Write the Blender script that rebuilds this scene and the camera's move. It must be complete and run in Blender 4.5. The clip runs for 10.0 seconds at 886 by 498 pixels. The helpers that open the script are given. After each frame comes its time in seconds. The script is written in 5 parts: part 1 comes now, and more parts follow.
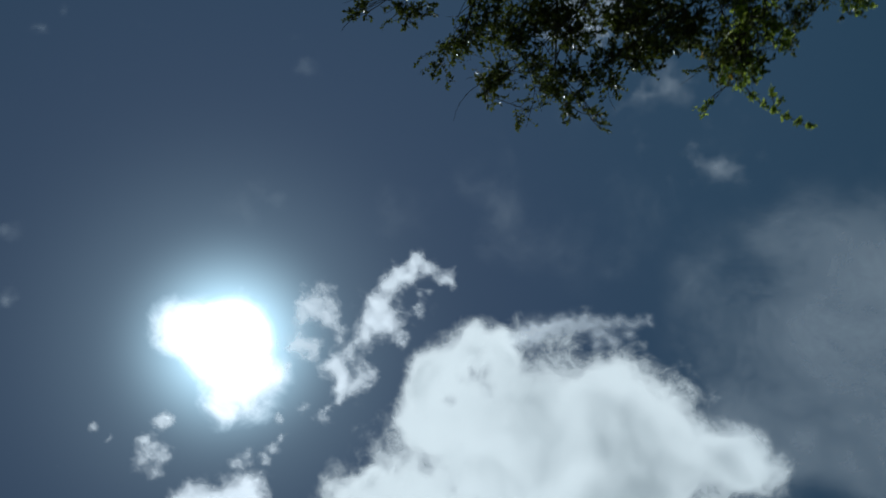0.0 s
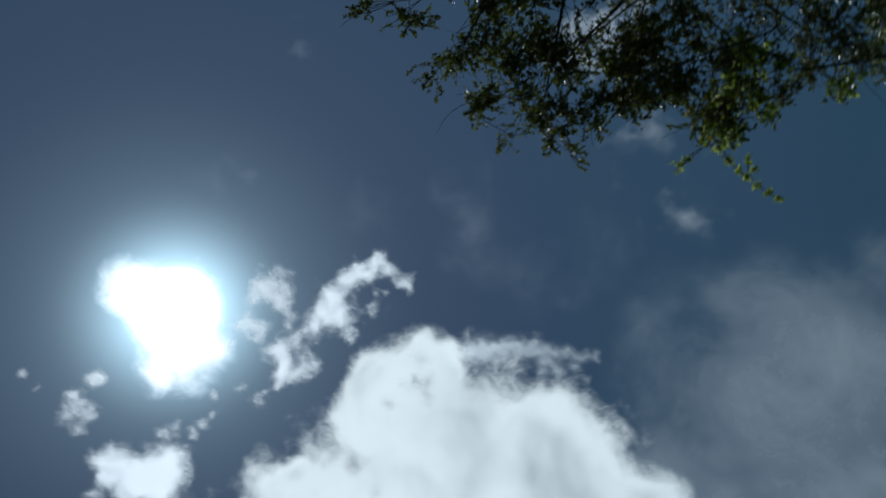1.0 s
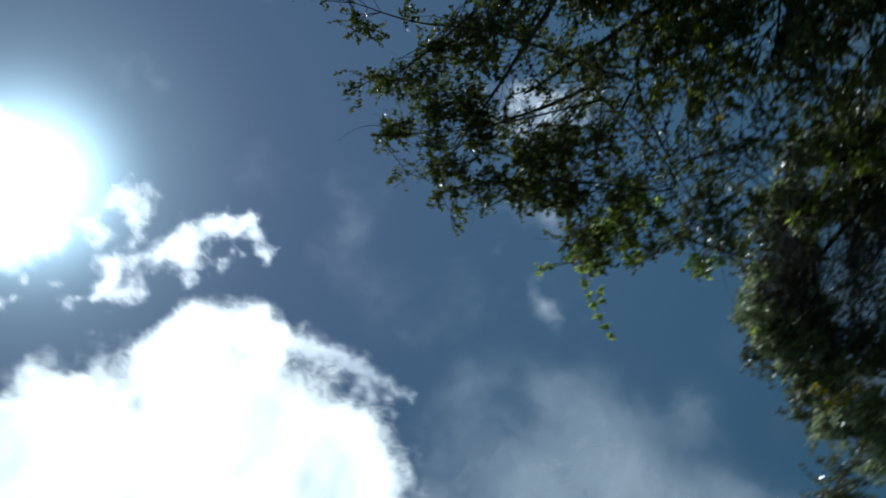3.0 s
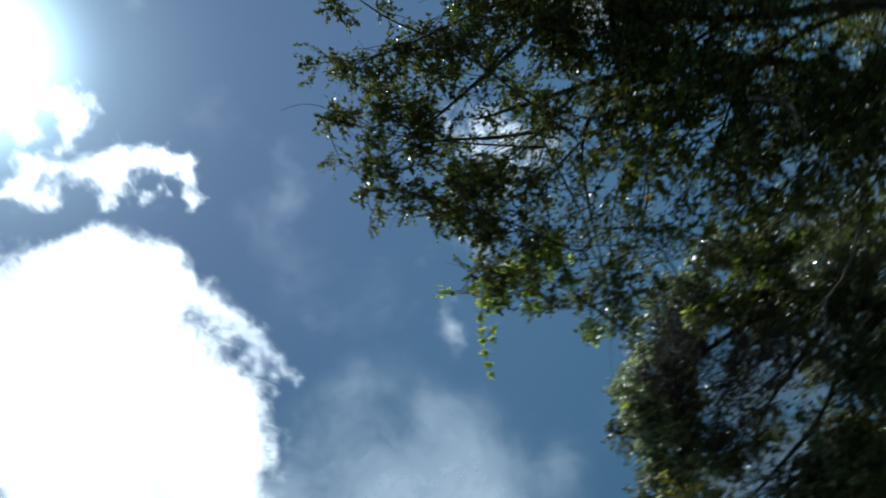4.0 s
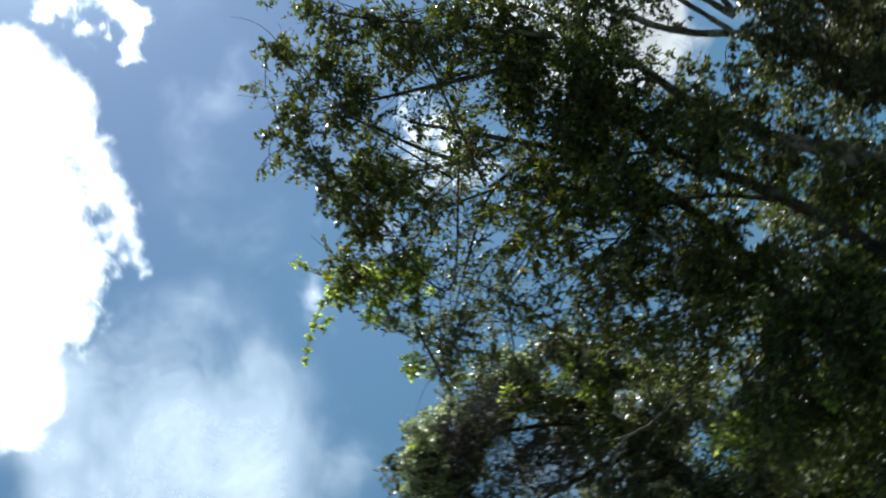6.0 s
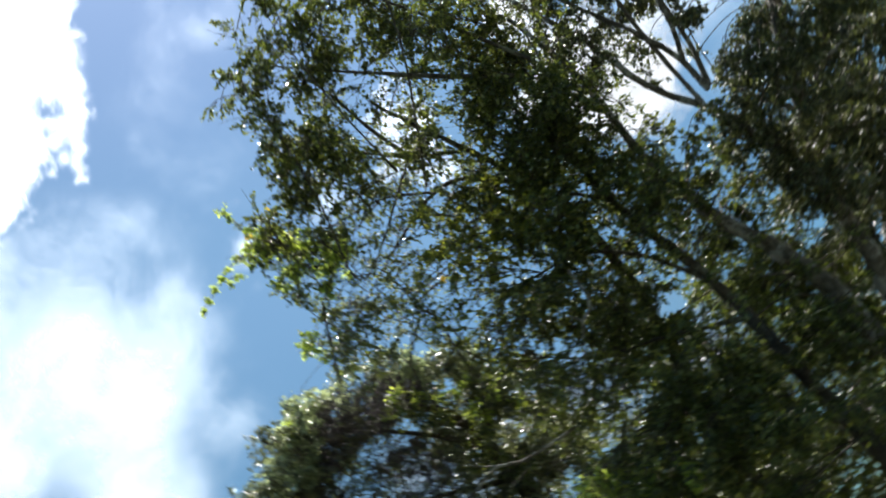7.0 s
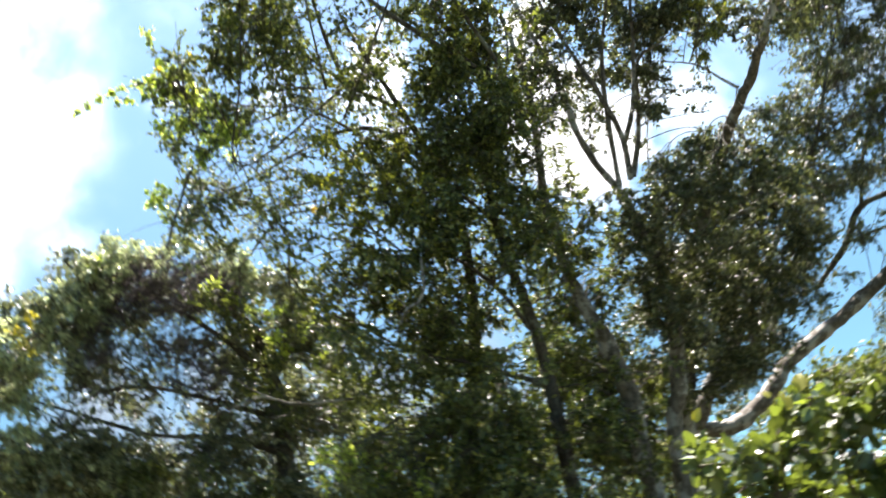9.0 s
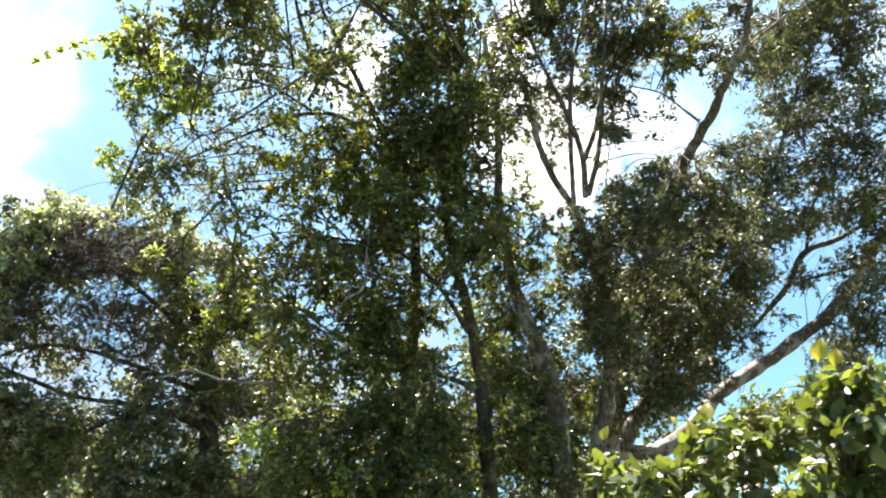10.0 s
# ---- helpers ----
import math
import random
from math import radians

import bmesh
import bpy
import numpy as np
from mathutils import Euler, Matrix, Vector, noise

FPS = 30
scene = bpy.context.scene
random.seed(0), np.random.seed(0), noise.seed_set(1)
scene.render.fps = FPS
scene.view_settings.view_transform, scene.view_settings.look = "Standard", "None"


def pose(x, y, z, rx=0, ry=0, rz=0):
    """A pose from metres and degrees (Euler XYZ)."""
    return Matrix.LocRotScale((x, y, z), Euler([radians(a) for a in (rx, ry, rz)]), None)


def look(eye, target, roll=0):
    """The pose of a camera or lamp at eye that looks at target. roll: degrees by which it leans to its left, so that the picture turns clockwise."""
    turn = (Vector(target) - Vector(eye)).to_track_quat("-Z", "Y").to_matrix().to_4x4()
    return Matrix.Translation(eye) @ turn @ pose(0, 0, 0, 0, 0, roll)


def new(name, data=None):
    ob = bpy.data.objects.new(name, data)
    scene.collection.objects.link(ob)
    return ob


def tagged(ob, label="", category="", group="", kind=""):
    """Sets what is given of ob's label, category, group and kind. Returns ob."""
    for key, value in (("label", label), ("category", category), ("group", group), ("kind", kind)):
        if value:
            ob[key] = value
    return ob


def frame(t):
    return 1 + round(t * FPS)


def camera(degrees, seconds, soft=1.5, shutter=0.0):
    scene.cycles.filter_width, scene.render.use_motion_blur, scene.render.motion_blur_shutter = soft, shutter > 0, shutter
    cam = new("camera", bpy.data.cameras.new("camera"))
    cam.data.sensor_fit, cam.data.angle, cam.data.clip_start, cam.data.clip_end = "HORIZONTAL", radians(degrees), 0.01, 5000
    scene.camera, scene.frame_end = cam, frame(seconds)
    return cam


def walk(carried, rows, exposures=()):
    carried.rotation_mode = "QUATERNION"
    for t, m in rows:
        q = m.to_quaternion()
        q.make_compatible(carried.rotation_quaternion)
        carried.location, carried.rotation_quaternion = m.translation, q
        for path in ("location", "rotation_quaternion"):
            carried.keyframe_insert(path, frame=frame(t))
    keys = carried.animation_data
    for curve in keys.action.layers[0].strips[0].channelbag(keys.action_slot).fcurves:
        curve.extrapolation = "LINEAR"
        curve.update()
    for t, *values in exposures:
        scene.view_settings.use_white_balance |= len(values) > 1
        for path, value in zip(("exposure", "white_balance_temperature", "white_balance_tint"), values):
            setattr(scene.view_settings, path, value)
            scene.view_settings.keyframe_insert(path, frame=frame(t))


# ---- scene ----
# The camera turns down from the sun to the trees, carried by hand.
cam = camera(58.6, 10.0, soft=1.8, shutter=1.0)
PATH = [
    (0, -0.53, -0.753, 2.011, -161.54, 23.8, 145.84),
    (0.5, -0.526, -0.735, 1.954, -163.21, 25.96, 141.67),
    (1, -0.496, -0.728, 1.977, -165.19, 29.05, 136.55),
    (1.5, -0.427, -0.657, 1.953, -167.16, 32.48, 131.59),
    (2, -0.474, -0.656, 1.897, -170.16, 35.88, 125.86),
    (2.5, -0.449, -0.629, 1.886, -174.47, 38.77, 118.32),
    (4, -0.431, -0.435, 1.794, 164.38, 44.54, 85.93),
    (4.5, -0.416, -0.392, 1.767, 157.01, 44.35, 75.24),
    (5, -0.402, -0.332, 1.743, 149.7, 42.7, 64.6),
    (6.5, -0.269, -0.158, 1.778, 134.5, 35.31, 41.87),
    (7, -0.228, -0.094, 1.77, 129.5, 30.66, 33.08),
    (7.5, -0.191, -0.07, 1.737, 125.38, 25.21, 25.24),
    (8, -0.149, -0.059, 1.699, 122.35, 19.95, 18.88),
    (8.5, -0.122, -0.023, 1.646, 120.5, 14.83, 13.59),
    (9, -0.079, -0.005, 1.621, 118.99, 9.68, 8.67),
    (9.5, -0.03, 0.004, 1.609, 118.13, 6.16, 4.63),
    (10, 0, 0, 1.6, 118.12, 5.07, 2.71),
]
EXPOSURES = [(0.0, -1.52, 5580, 2), (1.0, -1.45, 5580, 2), (2.5, -0.9, 5520, 2), (4.0, -0.02, 5600, 3), (4.5, 0.19, 5650, 4), (5.0, 0.45, 5750, 5),
             (6.5, 1.15, 6200, 7), (7.5, 1.75, 6450, 13), (8.5, 2.26, 6650, 14), (9.0, 2.42, 6720, 15), (10.0, 2.68, 6850, 17)]
walk(cam, [(t, pose(x, y, z, rx, ry, rz)) for t, x, y, z, rx, ry, rz in PATH], EXPOSURES)

# ---- sky and sun ----
SUN_AZ, SUN_EL = -2.0, 75.9


def heading(az, el):
    a, e = radians(az), radians(el)
    return Vector((math.sin(a) * math.cos(e), math.cos(a) * math.cos(e), math.sin(e)))


TO_SUN = heading(SUN_AZ, SUN_EL)
sun = new("sunlight", bpy.data.lights.new("sunlight", "SUN"))
sun.data.energy, sun.data.angle, sun.data.color = 5.0, radians(0.53), (1.0, 0.97, 0.92)
sun.matrix_basis = look((0, 0, 40), Vector((0, 0, 40)) - TO_SUN)


class Nodes:
    """A short way to write node trees."""

    def __init__(self, tree):
        self.tree = tree
        tree.nodes.clear()

    def add(self, kind, sockets=None, **settings):
        node = self.tree.nodes.new("ShaderNode" + kind)
        for key, value in settings.items():
            setattr(node, key, value)
        for key, value in (sockets or {}).items():
            slot = node.inputs[key]
            if isinstance(value, bpy.types.NodeSocket):
                self.tree.links.new(value, slot)
            else:
                slot.default_value = value
        return node

    def math(self, op, a, b=0.0, c=0.0, clamp=False):
        return self.add("Math", {0: a, 1: b, 2: c}, operation=op, use_clamp=clamp).outputs[0]

    def ramp(self, value, low, high, to_low=0.0, to_high=1.0, smooth=True):
        return self.add("MapRange", {"Value": value, "From Min": low, "From Max": high, "To Min": to_low, "To Max": to_high},
                        interpolation_type="SMOOTHSTEP" if smooth else "LINEAR").outputs[0]

    def mix(self, factor, a, b):
        node = self.add("Mix", {0: factor}, data_type="RGBA")
        for slot, value in ((node.inputs[6], a), (node.inputs[7], b)):
            if isinstance(value, bpy.types.NodeSocket):
                self.tree.links.new(value, slot)
            else:
                slot.default_value = (*value, 1)
        return node.outputs[2]

    def noise(self, scale, detail=4.0, rough=0.55, vector=None, distortion=0.0):
        sockets = {"Scale": scale, "Detail": detail, "Roughness": rough, "Distortion": distortion}
        if vector is not None:
            sockets["Vector"] = vector
        return self.add("TexNoise", sockets).outputs[0]

    def shader_mix(self, factor, a, b):
        return self.add("MixShader", {0: factor, 1: a, 2: b}).outputs[0]


world = bpy.data.worlds.new("sky")
scene.world = world
world.use_nodes = True
w = Nodes(world.node_tree)
sky = w.add("TexSky", sky_type="NISHITA", sun_disc=False, sun_elevation=radians(SUN_EL), sun_rotation=radians(SUN_AZ),
            altitude=200.0, air_density=1.0, dust_density=0.25, ozone_density=1.5)
way = w.add("VectorMath", {0: w.add("TexCoord").outputs["Generated"]}, operation="NORMALIZE").outputs[0]
dot = w.add("VectorMath", {0: way, 1: TO_SUN}, operation="DOT_PRODUCT").outputs["Value"]
off_sun = w.math("MULTIPLY", w.math("ARCCOSINE", dot), 180 / math.pi)
LOBES = [(11.8, 77.0, 1.9), (6.5, 76.4, 2.2), (-14.9, 77.4, 2.4), (-15.7, 78.7, 1.7), (-16.7, 75.8, 1.6)]
ragged = w.math("SUBTRACT", w.noise(24.0, 7.0, 0.62, way, 0.5), 0.5)
heap = w.math("SUBTRACT", 1.0, w.math("DIVIDE", off_sun, 2.7))
for az, el, size in LOBES:  # the torn bright cloud that the sun burns through
    off = w.math("MULTIPLY", w.math("ARCCOSINE", w.add("VectorMath", {0: way, 1: heading(az, el)}, operation="DOT_PRODUCT").outputs["Value"]), 180 / math.pi)
    heap = w.math("MAXIMUM", heap, w.math("SUBTRACT", 1.0, w.math("DIVIDE", off, size)))
sun_cloud = w.ramp(w.math("MULTIPLY_ADD", ragged, 1.3, heap), -0.35, 0.65)
disc = w.ramp(off_sun, 3.4, 1.0)
halo = w.math("MULTIPLY", w.math("POWER", w.ramp(off_sun, 10.0, 2.2, smooth=False), 3.2), 3.0)
bright = w.math("ADD", w.math("MULTIPLY", w.math("MULTIPLY", sun_cloud, w.ramp(ragged, -0.25, 0.2, 0.6, 1.3)), 1.5), w.math("MULTIPLY", disc, 9.0))
aureole = w.math("MULTIPLY", w.math("POWER", w.ramp(off_sun, 20.0, 2.0, smooth=False), 3.0), 0.7)
haze = w.math("MULTIPLY", w.math("POWER", w.ramp(off_sun, 80.0, 0.0, smooth=False), 1.9), 0.135)
pale = w.add("Mix", {0: 1.0, 6: sky.outputs[0], 7: w.mix(w.ramp(off_sun, 38.0, 62.0), w.mix(w.ramp(off_sun, 18.0, 38.0), (1.0, 1.0, 1.0), (0.92, 1.09, 0.99)), (0.54, 0.78, 0.74))}, data_type="RGBA", blend_type="MULTIPLY").outputs[2]
back_sky = w.add("Background", {"Color": pale, "Strength": 0.05})
back_sun = w.add("Background", {"Color": w.mix(sun_cloud, (0.70, 0.92, 1.0), (1.0, 0.99, 0.97)), "Strength": w.math("ADD", bright, w.math("ADD", aureole, halo))})
back_haze = w.add("Background", {"Color": (0.46, 0.73, 1.0, 1), "Strength": haze})
light = w.add("AddShader", {0: back_sky.outputs[0], 1: back_haze.outputs[0]})
w.add("OutputWorld", {"Surface": w.add("AddShader", {0: light.outputs[0], 1: back_sun.outputs[0]}).outputs[0]})

# ---- materials ----
def material(name):
    m = bpy.data.materials.new(name)
    m.use_nodes = True
    return m, Nodes(m.node_tree)


def leaf_material(name, dark, mid, light, glow, gloss=0.42, backlit=0.34, single=False, sheen=0.45):
    m, n = material(name)
    pick = n.add("NewGeometry").outputs["Random Per Island"]
    if single:
        pick = n.add("ObjectInfo").outputs["Random"]
    place = n.add("TexCoord").outputs["Object"]
    patch = n.noise(1.1, 3.0, 0.5, place)
    tone = n.mix(n.ramp(pick, 0.0, 0.75), dark, mid)
    tone = n.mix(n.ramp(n.math("ADD", pick, n.math("MULTIPLY", patch, 0.5)), 0.9, 1.25), tone, light)
    vein = n.noise(60.0, 3.0, 0.6, place)
    tone = n.mix(n.ramp(vein, 0.45, 0.75, 0.0, 0.35), tone, dark)
    body = n.add("BsdfPrincipled", {"Base Color": tone, "Roughness": n.ramp(n.math("FRACT", n.math("MULTIPLY", pick, 7.31)), 0.0, 1.0, gloss - 0.10, gloss + 0.22, False), "Specular IOR Level": sheen})
    shine = n.mix(n.ramp(pick, 0.1, 1.0), tuple(v * 0.6 for v in glow), tuple(min(1.0, v * 1.7) for v in glow))
    lit = n.add("BsdfTranslucent", {"Color": shine})
    n.add("OutputMaterial", {"Surface": n.shader_mix(backlit, body.outputs[0], lit.outputs[0])})
    return m


def bark_material(name, dark, pale, blotch, scale=14.0):
    m, n = material(name)
    place = n.add("TexCoord").outputs["Object"]
    stretched = n.add("Mapping", {"Vector": place, "Scale": (1.0, 1.0, 0.3)}).outputs[0]
    grain = n.noise(scale * 2.2, 6.0, 0.65, stretched)
    patch = n.noise(scale * 0.35, 4.0, 0.6, place)
    tone = n.mix(n.ramp(grain, 0.35, 0.68), dark, pale)
    tone = n.mix(n.ramp(patch, 0.52, 0.60, 0.0, 0.9), tone, blotch)
    tone = n.mix(n.ramp(n.noise(scale * 0.8, 5.0, 0.65, place), 0.56, 0.64, 0.0, 0.8), tone, dark)
    bump = n.add("Bump", {"Height": grain, "Strength": 0.5, "Distance": 0.01})
    body = n.add("BsdfPrincipled", {"Base Color": tone, "Roughness": 0.85, "Specular IOR Level": 0.25, "Normal": bump.outputs[0]})
    n.add("OutputMaterial", {"Surface": body.outputs[0]})
    return m


def cloud_material(name, thick_tone, edge_tone, fine=0.02, low=0.1, high=0.9, ragged=0.6, scatter_glow=0.8, cover=1.0, wispy=0.3):
    """White vapour lit from behind: soft, torn edges where it is thin and less light through the thick middle, painted
    into its tone.
    """
    m, n = material(name)
    place = n.add("TexCoord").outputs["Object"]
    depth = n.add("Attribute", attribute_name="depth").outputs["Fac"]
    curl = n.math("SUBTRACT", n.noise(fine * 0.35, 5.0, 0.6, place, 0.6), 0.5)
    rag = n.math("SUBTRACT", n.noise(fine, 8.0, 0.68, place, 0.9), 0.5)
    fray = n.math("SUBTRACT", n.noise(fine * 4.5, 6.0, 0.7, place, 1.6), 0.5)
    rough = n.math("ADD", n.math("ADD", rag, n.math("MULTIPLY", curl, 0.6)), n.math("MULTIPLY", fray, wispy))
    torn = n.math("MULTIPLY", n.ramp(depth, 0.0, 1.2, ragged, 0.2), n.ramp(depth, -0.12, 0.2))
    soft = n.math("MULTIPLY_ADD", rough, torn, depth)
    heap = n.math("SUBTRACT", n.noise(fine * 0.3, 3.0, 0.5, place, 0.4), 0.5)
    tone = n.mix(n.ramp(n.math("ADD", n.math("MULTIPLY_ADD", heap, 2.4, depth), n.math("MULTIPLY", rag, 0.3)), 0.35, 1.5), edge_tone, thick_tone)
    inward = n.add("VectorMath", {0: n.add("VectorMath", {0: place}, operation="NORMALIZE").outputs[0], 3: -1.0}, operation="SCALE").outputs[0]
    lit = n.add("BsdfTranslucent", {"Color": tone, "Normal": inward})
    face = n.add("BsdfDiffuse", {"Color": tone, "Normal": inward})
    body = n.shader_mix(0.2, lit.outputs[0], face.outputs[0])
    # emission stands in for sunlight scattered forward; the vapour is no light source
    glow = n.add("Emission", {"Color": tone, "Strength": scatter_glow})
    body = n.add("AddShader", {0: body, 1: glow.outputs[0]}).outputs[0]
    clear = n.add("BsdfTransparent")
    n.add("OutputMaterial", {"Surface": n.shader_mix(n.ramp(soft, low, high, 0.0, cover), clear.outputs[0], body)})
    return m


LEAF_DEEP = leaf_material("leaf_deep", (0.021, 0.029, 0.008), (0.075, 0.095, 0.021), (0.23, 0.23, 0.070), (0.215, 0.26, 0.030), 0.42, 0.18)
LEAF_FRESH = leaf_material("leaf_fresh", (0.038, 0.048, 0.018), (0.092, 0.111, 0.038), (0.21, 0.215, 0.090), (0.27, 0.31, 0.062), 0.42, 0.22)
LEAF_WARM = leaf_material("leaf_warm", (0.045, 0.056, 0.012), (0.10, 0.118, 0.022), (0.21, 0.205, 0.040), (0.36, 0.39, 0.034), 0.44, 0.26)
# paler copy of the shrub's leaf: sunlight on its top is put into the colour
LEAF_PALE_SUNLIT = leaf_material("leaf_pale_sunlit", (0.10, 0.125, 0.055), (0.27, 0.305, 0.165), (0.46, 0.48, 0.29), (0.50, 0.57, 0.26), 0.34, 0.32, sheen=0.9)
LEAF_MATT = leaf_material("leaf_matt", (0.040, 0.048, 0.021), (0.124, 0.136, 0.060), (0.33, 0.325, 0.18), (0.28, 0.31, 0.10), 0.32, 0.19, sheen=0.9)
LEAF_GREY = leaf_material("leaf_grey", (0.021, 0.027, 0.010), (0.066, 0.077, 0.029), (0.21, 0.21, 0.105), (0.175, 0.20, 0.048), 0.46, 0.15)
LEAF_BROAD = leaf_material("leaf_broad", (0.026, 0.042, 0.010), (0.052, 0.080, 0.016), (0.12, 0.145, 0.034), (0.20, 0.26, 0.028), 0.38, 0.22, sheen=0.8)
LEAF_SINGLE = leaf_material("leaf_single", (0.026, 0.042, 0.010), (0.052, 0.080, 0.016), (0.12, 0.145, 0.034), (0.22, 0.28, 0.028), 0.38, 0.24, True, 0.8)
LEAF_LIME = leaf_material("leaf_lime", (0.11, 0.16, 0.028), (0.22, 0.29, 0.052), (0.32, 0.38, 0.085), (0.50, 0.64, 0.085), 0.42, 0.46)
LEAF_YELLOW = leaf_material("leaf_yellow", (0.20, 0.19, 0.02), (0.30, 0.27, 0.025), (0.38, 0.33, 0.03), (0.48, 0.42, 0.03), 0.48, 0.35)
PETAL = leaf_material("petal", (0.55, 0.30, 0.03), (0.75, 0.42, 0.04), (0.8, 0.5, 0.06), (0.8, 0.45, 0.05), 0.5, 0.4)
BARK_DARK = bark_material("bark_dark", (0.030, 0.024, 0.018), (0.085, 0.070, 0.052), (0.12, 0.12, 0.09))
BARK_PALE = bark_material("bark_pale", (0.048, 0.040, 0.030), (0.17, 0.145, 0.115), (0.30, 0.285, 0.255))
TWIG = bark_material("twig_bark", (0.040, 0.032, 0.022), (0.10, 0.08, 0.055), (0.13, 0.12, 0.08), 30.0)
DRY = bark_material("dry_vine", (0.030, 0.023, 0.027), (0.095, 0.072, 0.078), (0.14, 0.115, 0.12), 30.0)
SOIL, n = material("forest_floor")
place = n.add("TexCoord").outputs["Object"]
litter = n.mix(n.noise(3.0, 6.0, 0.65, place), (0.030, 0.022, 0.014), (0.075, 0.060, 0.032))
litter = n.mix(n.ramp(n.noise(0.25, 4.0, 0.55, place), 0.45, 0.6), litter, (0.030, 0.048, 0.016))
n.add("OutputMaterial", {"Surface": n.add("BsdfPrincipled", {"Base Color": litter, "Roughness": 0.95,
      "Normal": n.add("Bump", {"Height": n.noise(9.0, 6.0, 0.7, place), "Strength": 0.6}).outputs[0]}).outputs[0]})
CLOUD_THICK = cloud_material("cloud_thick", (0.54, 0.57, 0.575), (0.99, 1.0, 0.98), 0.02, 0.06, 0.6, 0.7, 0.85)
CLOUD_THIN = cloud_material("cloud_thin", (0.92, 0.93, 0.95), (0.95, 0.96, 0.97), 0.03, 0.04, 1.25, 1.15, 1.15, wispy=0.85)
CLOUD_TAIL = cloud_material("cloud_tail", (0.9, 0.91, 0.94), (0.85, 0.88, 0.92), 0.014, -0.1, 1.3, 0.45, 0.5)
CLOUD_HAZE = cloud_material("cloud_haze", (0.88, 0.90, 0.92), (0.74, 0.80, 0.86), 0.005, -0.05, 2.2, 0.9, 0.3)
CLOUD_VEIL = cloud_material("cloud_veil", (0.88, 0.90, 0.92), (0.78, 0.83, 0.88), 0.006, -0.1, 0.9, 0.65, 0.27, 0.5)

# dimmer copies of the cloud white: the shaded base is painted into the tone
CLOUD_SHADE = cloud_material("cloud_shade", (0.28, 0.285, 0.295), (0.38, 0.385, 0.395), 0.02, 0.06, 0.7, 0.7, 0.15)
CLOUD_LOW = cloud_material("cloud_low", (0.14, 0.145, 0.155), (0.16, 0.165, 0.175), 0.012, 0.0, 0.8, 0.7, 0.08, 0.6)

# ---- building blocks ----
def mesh_from(name, verts, faces, mat, smooth=True):
    """A mesh out of numpy arrays: verts (n, 3); faces (m, 3) or (m, 4)."""
    verts, faces = np.asarray(verts, np.float32), np.asarray(faces, np.int32)
    me = bpy.data.meshes.new(name)
    me.vertices.add(len(verts))
    me.vertices.foreach_set("co", verts.ravel())
    k = faces.shape[1]
    me.loops.add(faces.size)
    me.loops.foreach_set("vertex_index", faces.ravel())
    me.polygons.add(len(faces))
    me.polygons.foreach_set("loop_start", np.arange(0, faces.size, k, dtype=np.int32))
    me.polygons.foreach_set("use_smooth", np.full(len(faces), smooth))
    me.materials.append(mat)
    me.update(calc_edges=True)
    return me


def part(name, me, parent, label="", kind=""):
    ob = new(name, me)
    ob.parent = parent
    return tagged(ob, label, kind=kind)


def thing(name, label, category, group="", kind=""):
    return tagged(new(name), label, category, group, kind)


def spline(points, steps):
    """A smooth curve (Catmull-Rom) through rows of numbers."""
    p = np.asarray(points, float)
    p = np.vstack([2 * p[0] - p[1], p, 2 * p[-1] - p[-2]])
    out = []
    for i in range(1, len(p) - 2):
        s = np.linspace(0, 1, steps, endpoint=False)[:, None]
        a, b, c, d = p[i - 1], p[i], p[i + 1], p[i + 2]
        out.append(0.5 * (2 * b + (c - a) * s + (2 * a - 5 * b + 4 * c - d) * s ** 2 + (3 * b - a - 3 * c + d) * s ** 3))
    return np.vstack(out + [p[-2:-1]])


def tubes(curves, sides):
    """Many tapering tubes. curves: array (k, m, 4) of places and radii."""
    c = np.asarray(curves, float)
    k, m = c.shape[:2]
    along = np.gradient(c[:, :, :3], axis=1)
    along /= np.linalg.norm(along, axis=2, keepdims=True) + 1e-9
    ref = np.where(np.abs(along[:, :1, 2:]) > 0.8, [[[1.0, 0, 0]]], [[[0, 0, 1.0]]])
    one = np.cross(along, np.broadcast_to(ref, along.shape))
    one /= np.linalg.norm(one, axis=2, keepdims=True) + 1e-9
    two = np.cross(along, one)
    turn = np.arange(sides) * 2 * np.pi / sides
    ring = c[:, :, None, :3] + c[:, :, None, 3:] * (np.cos(turn)[:, None] * one[:, :, None] + np.sin(turn)[:, None] * two[:, :, None])
    at = np.arange(k * m * sides).reshape(k, m, sides)
    nxt = np.roll(at, -1, axis=2)
    faces = np.stack([at[:, :-1], nxt[:, :-1], nxt[:, 1:], at[:, 1:]], axis=-1).reshape(-1, 4)
    return ring.reshape(-1, 3), faces


def limb_mesh(name, rows, mat, rng, knots=0.12, sides=12):
    """A trunk or limb: a bent, knotty, tapering tube with a closed end."""
    c = spline(rows, 9)
    wob = np.cumsum(rng.normal(0, 1, (len(c), 3)), axis=0)
    wob -= np.linspace(0, 1, len(c))[:, None] * wob[-1]
    c[:, :3] += wob * c[:, 3:].mean() * 0.10
    c[:, 3] = np.maximum(c[:, 3] * (1 + knots * rng.normal(0, 1, len(c))), 0.003)
    c[-1, 3] *= 0.15
    verts, faces = tubes(c[None], sides)
    rings = verts.reshape(len(c), sides, 3)
    bulge = 1 + knots * rng.normal(0, 0.5, (len(c), sides, 1))
    rings[:] = c[:, None, :3] + (rings - c[:, None, :3]) * bulge
    return mesh_from(name, rings.reshape(-1, 3), faces, mat)


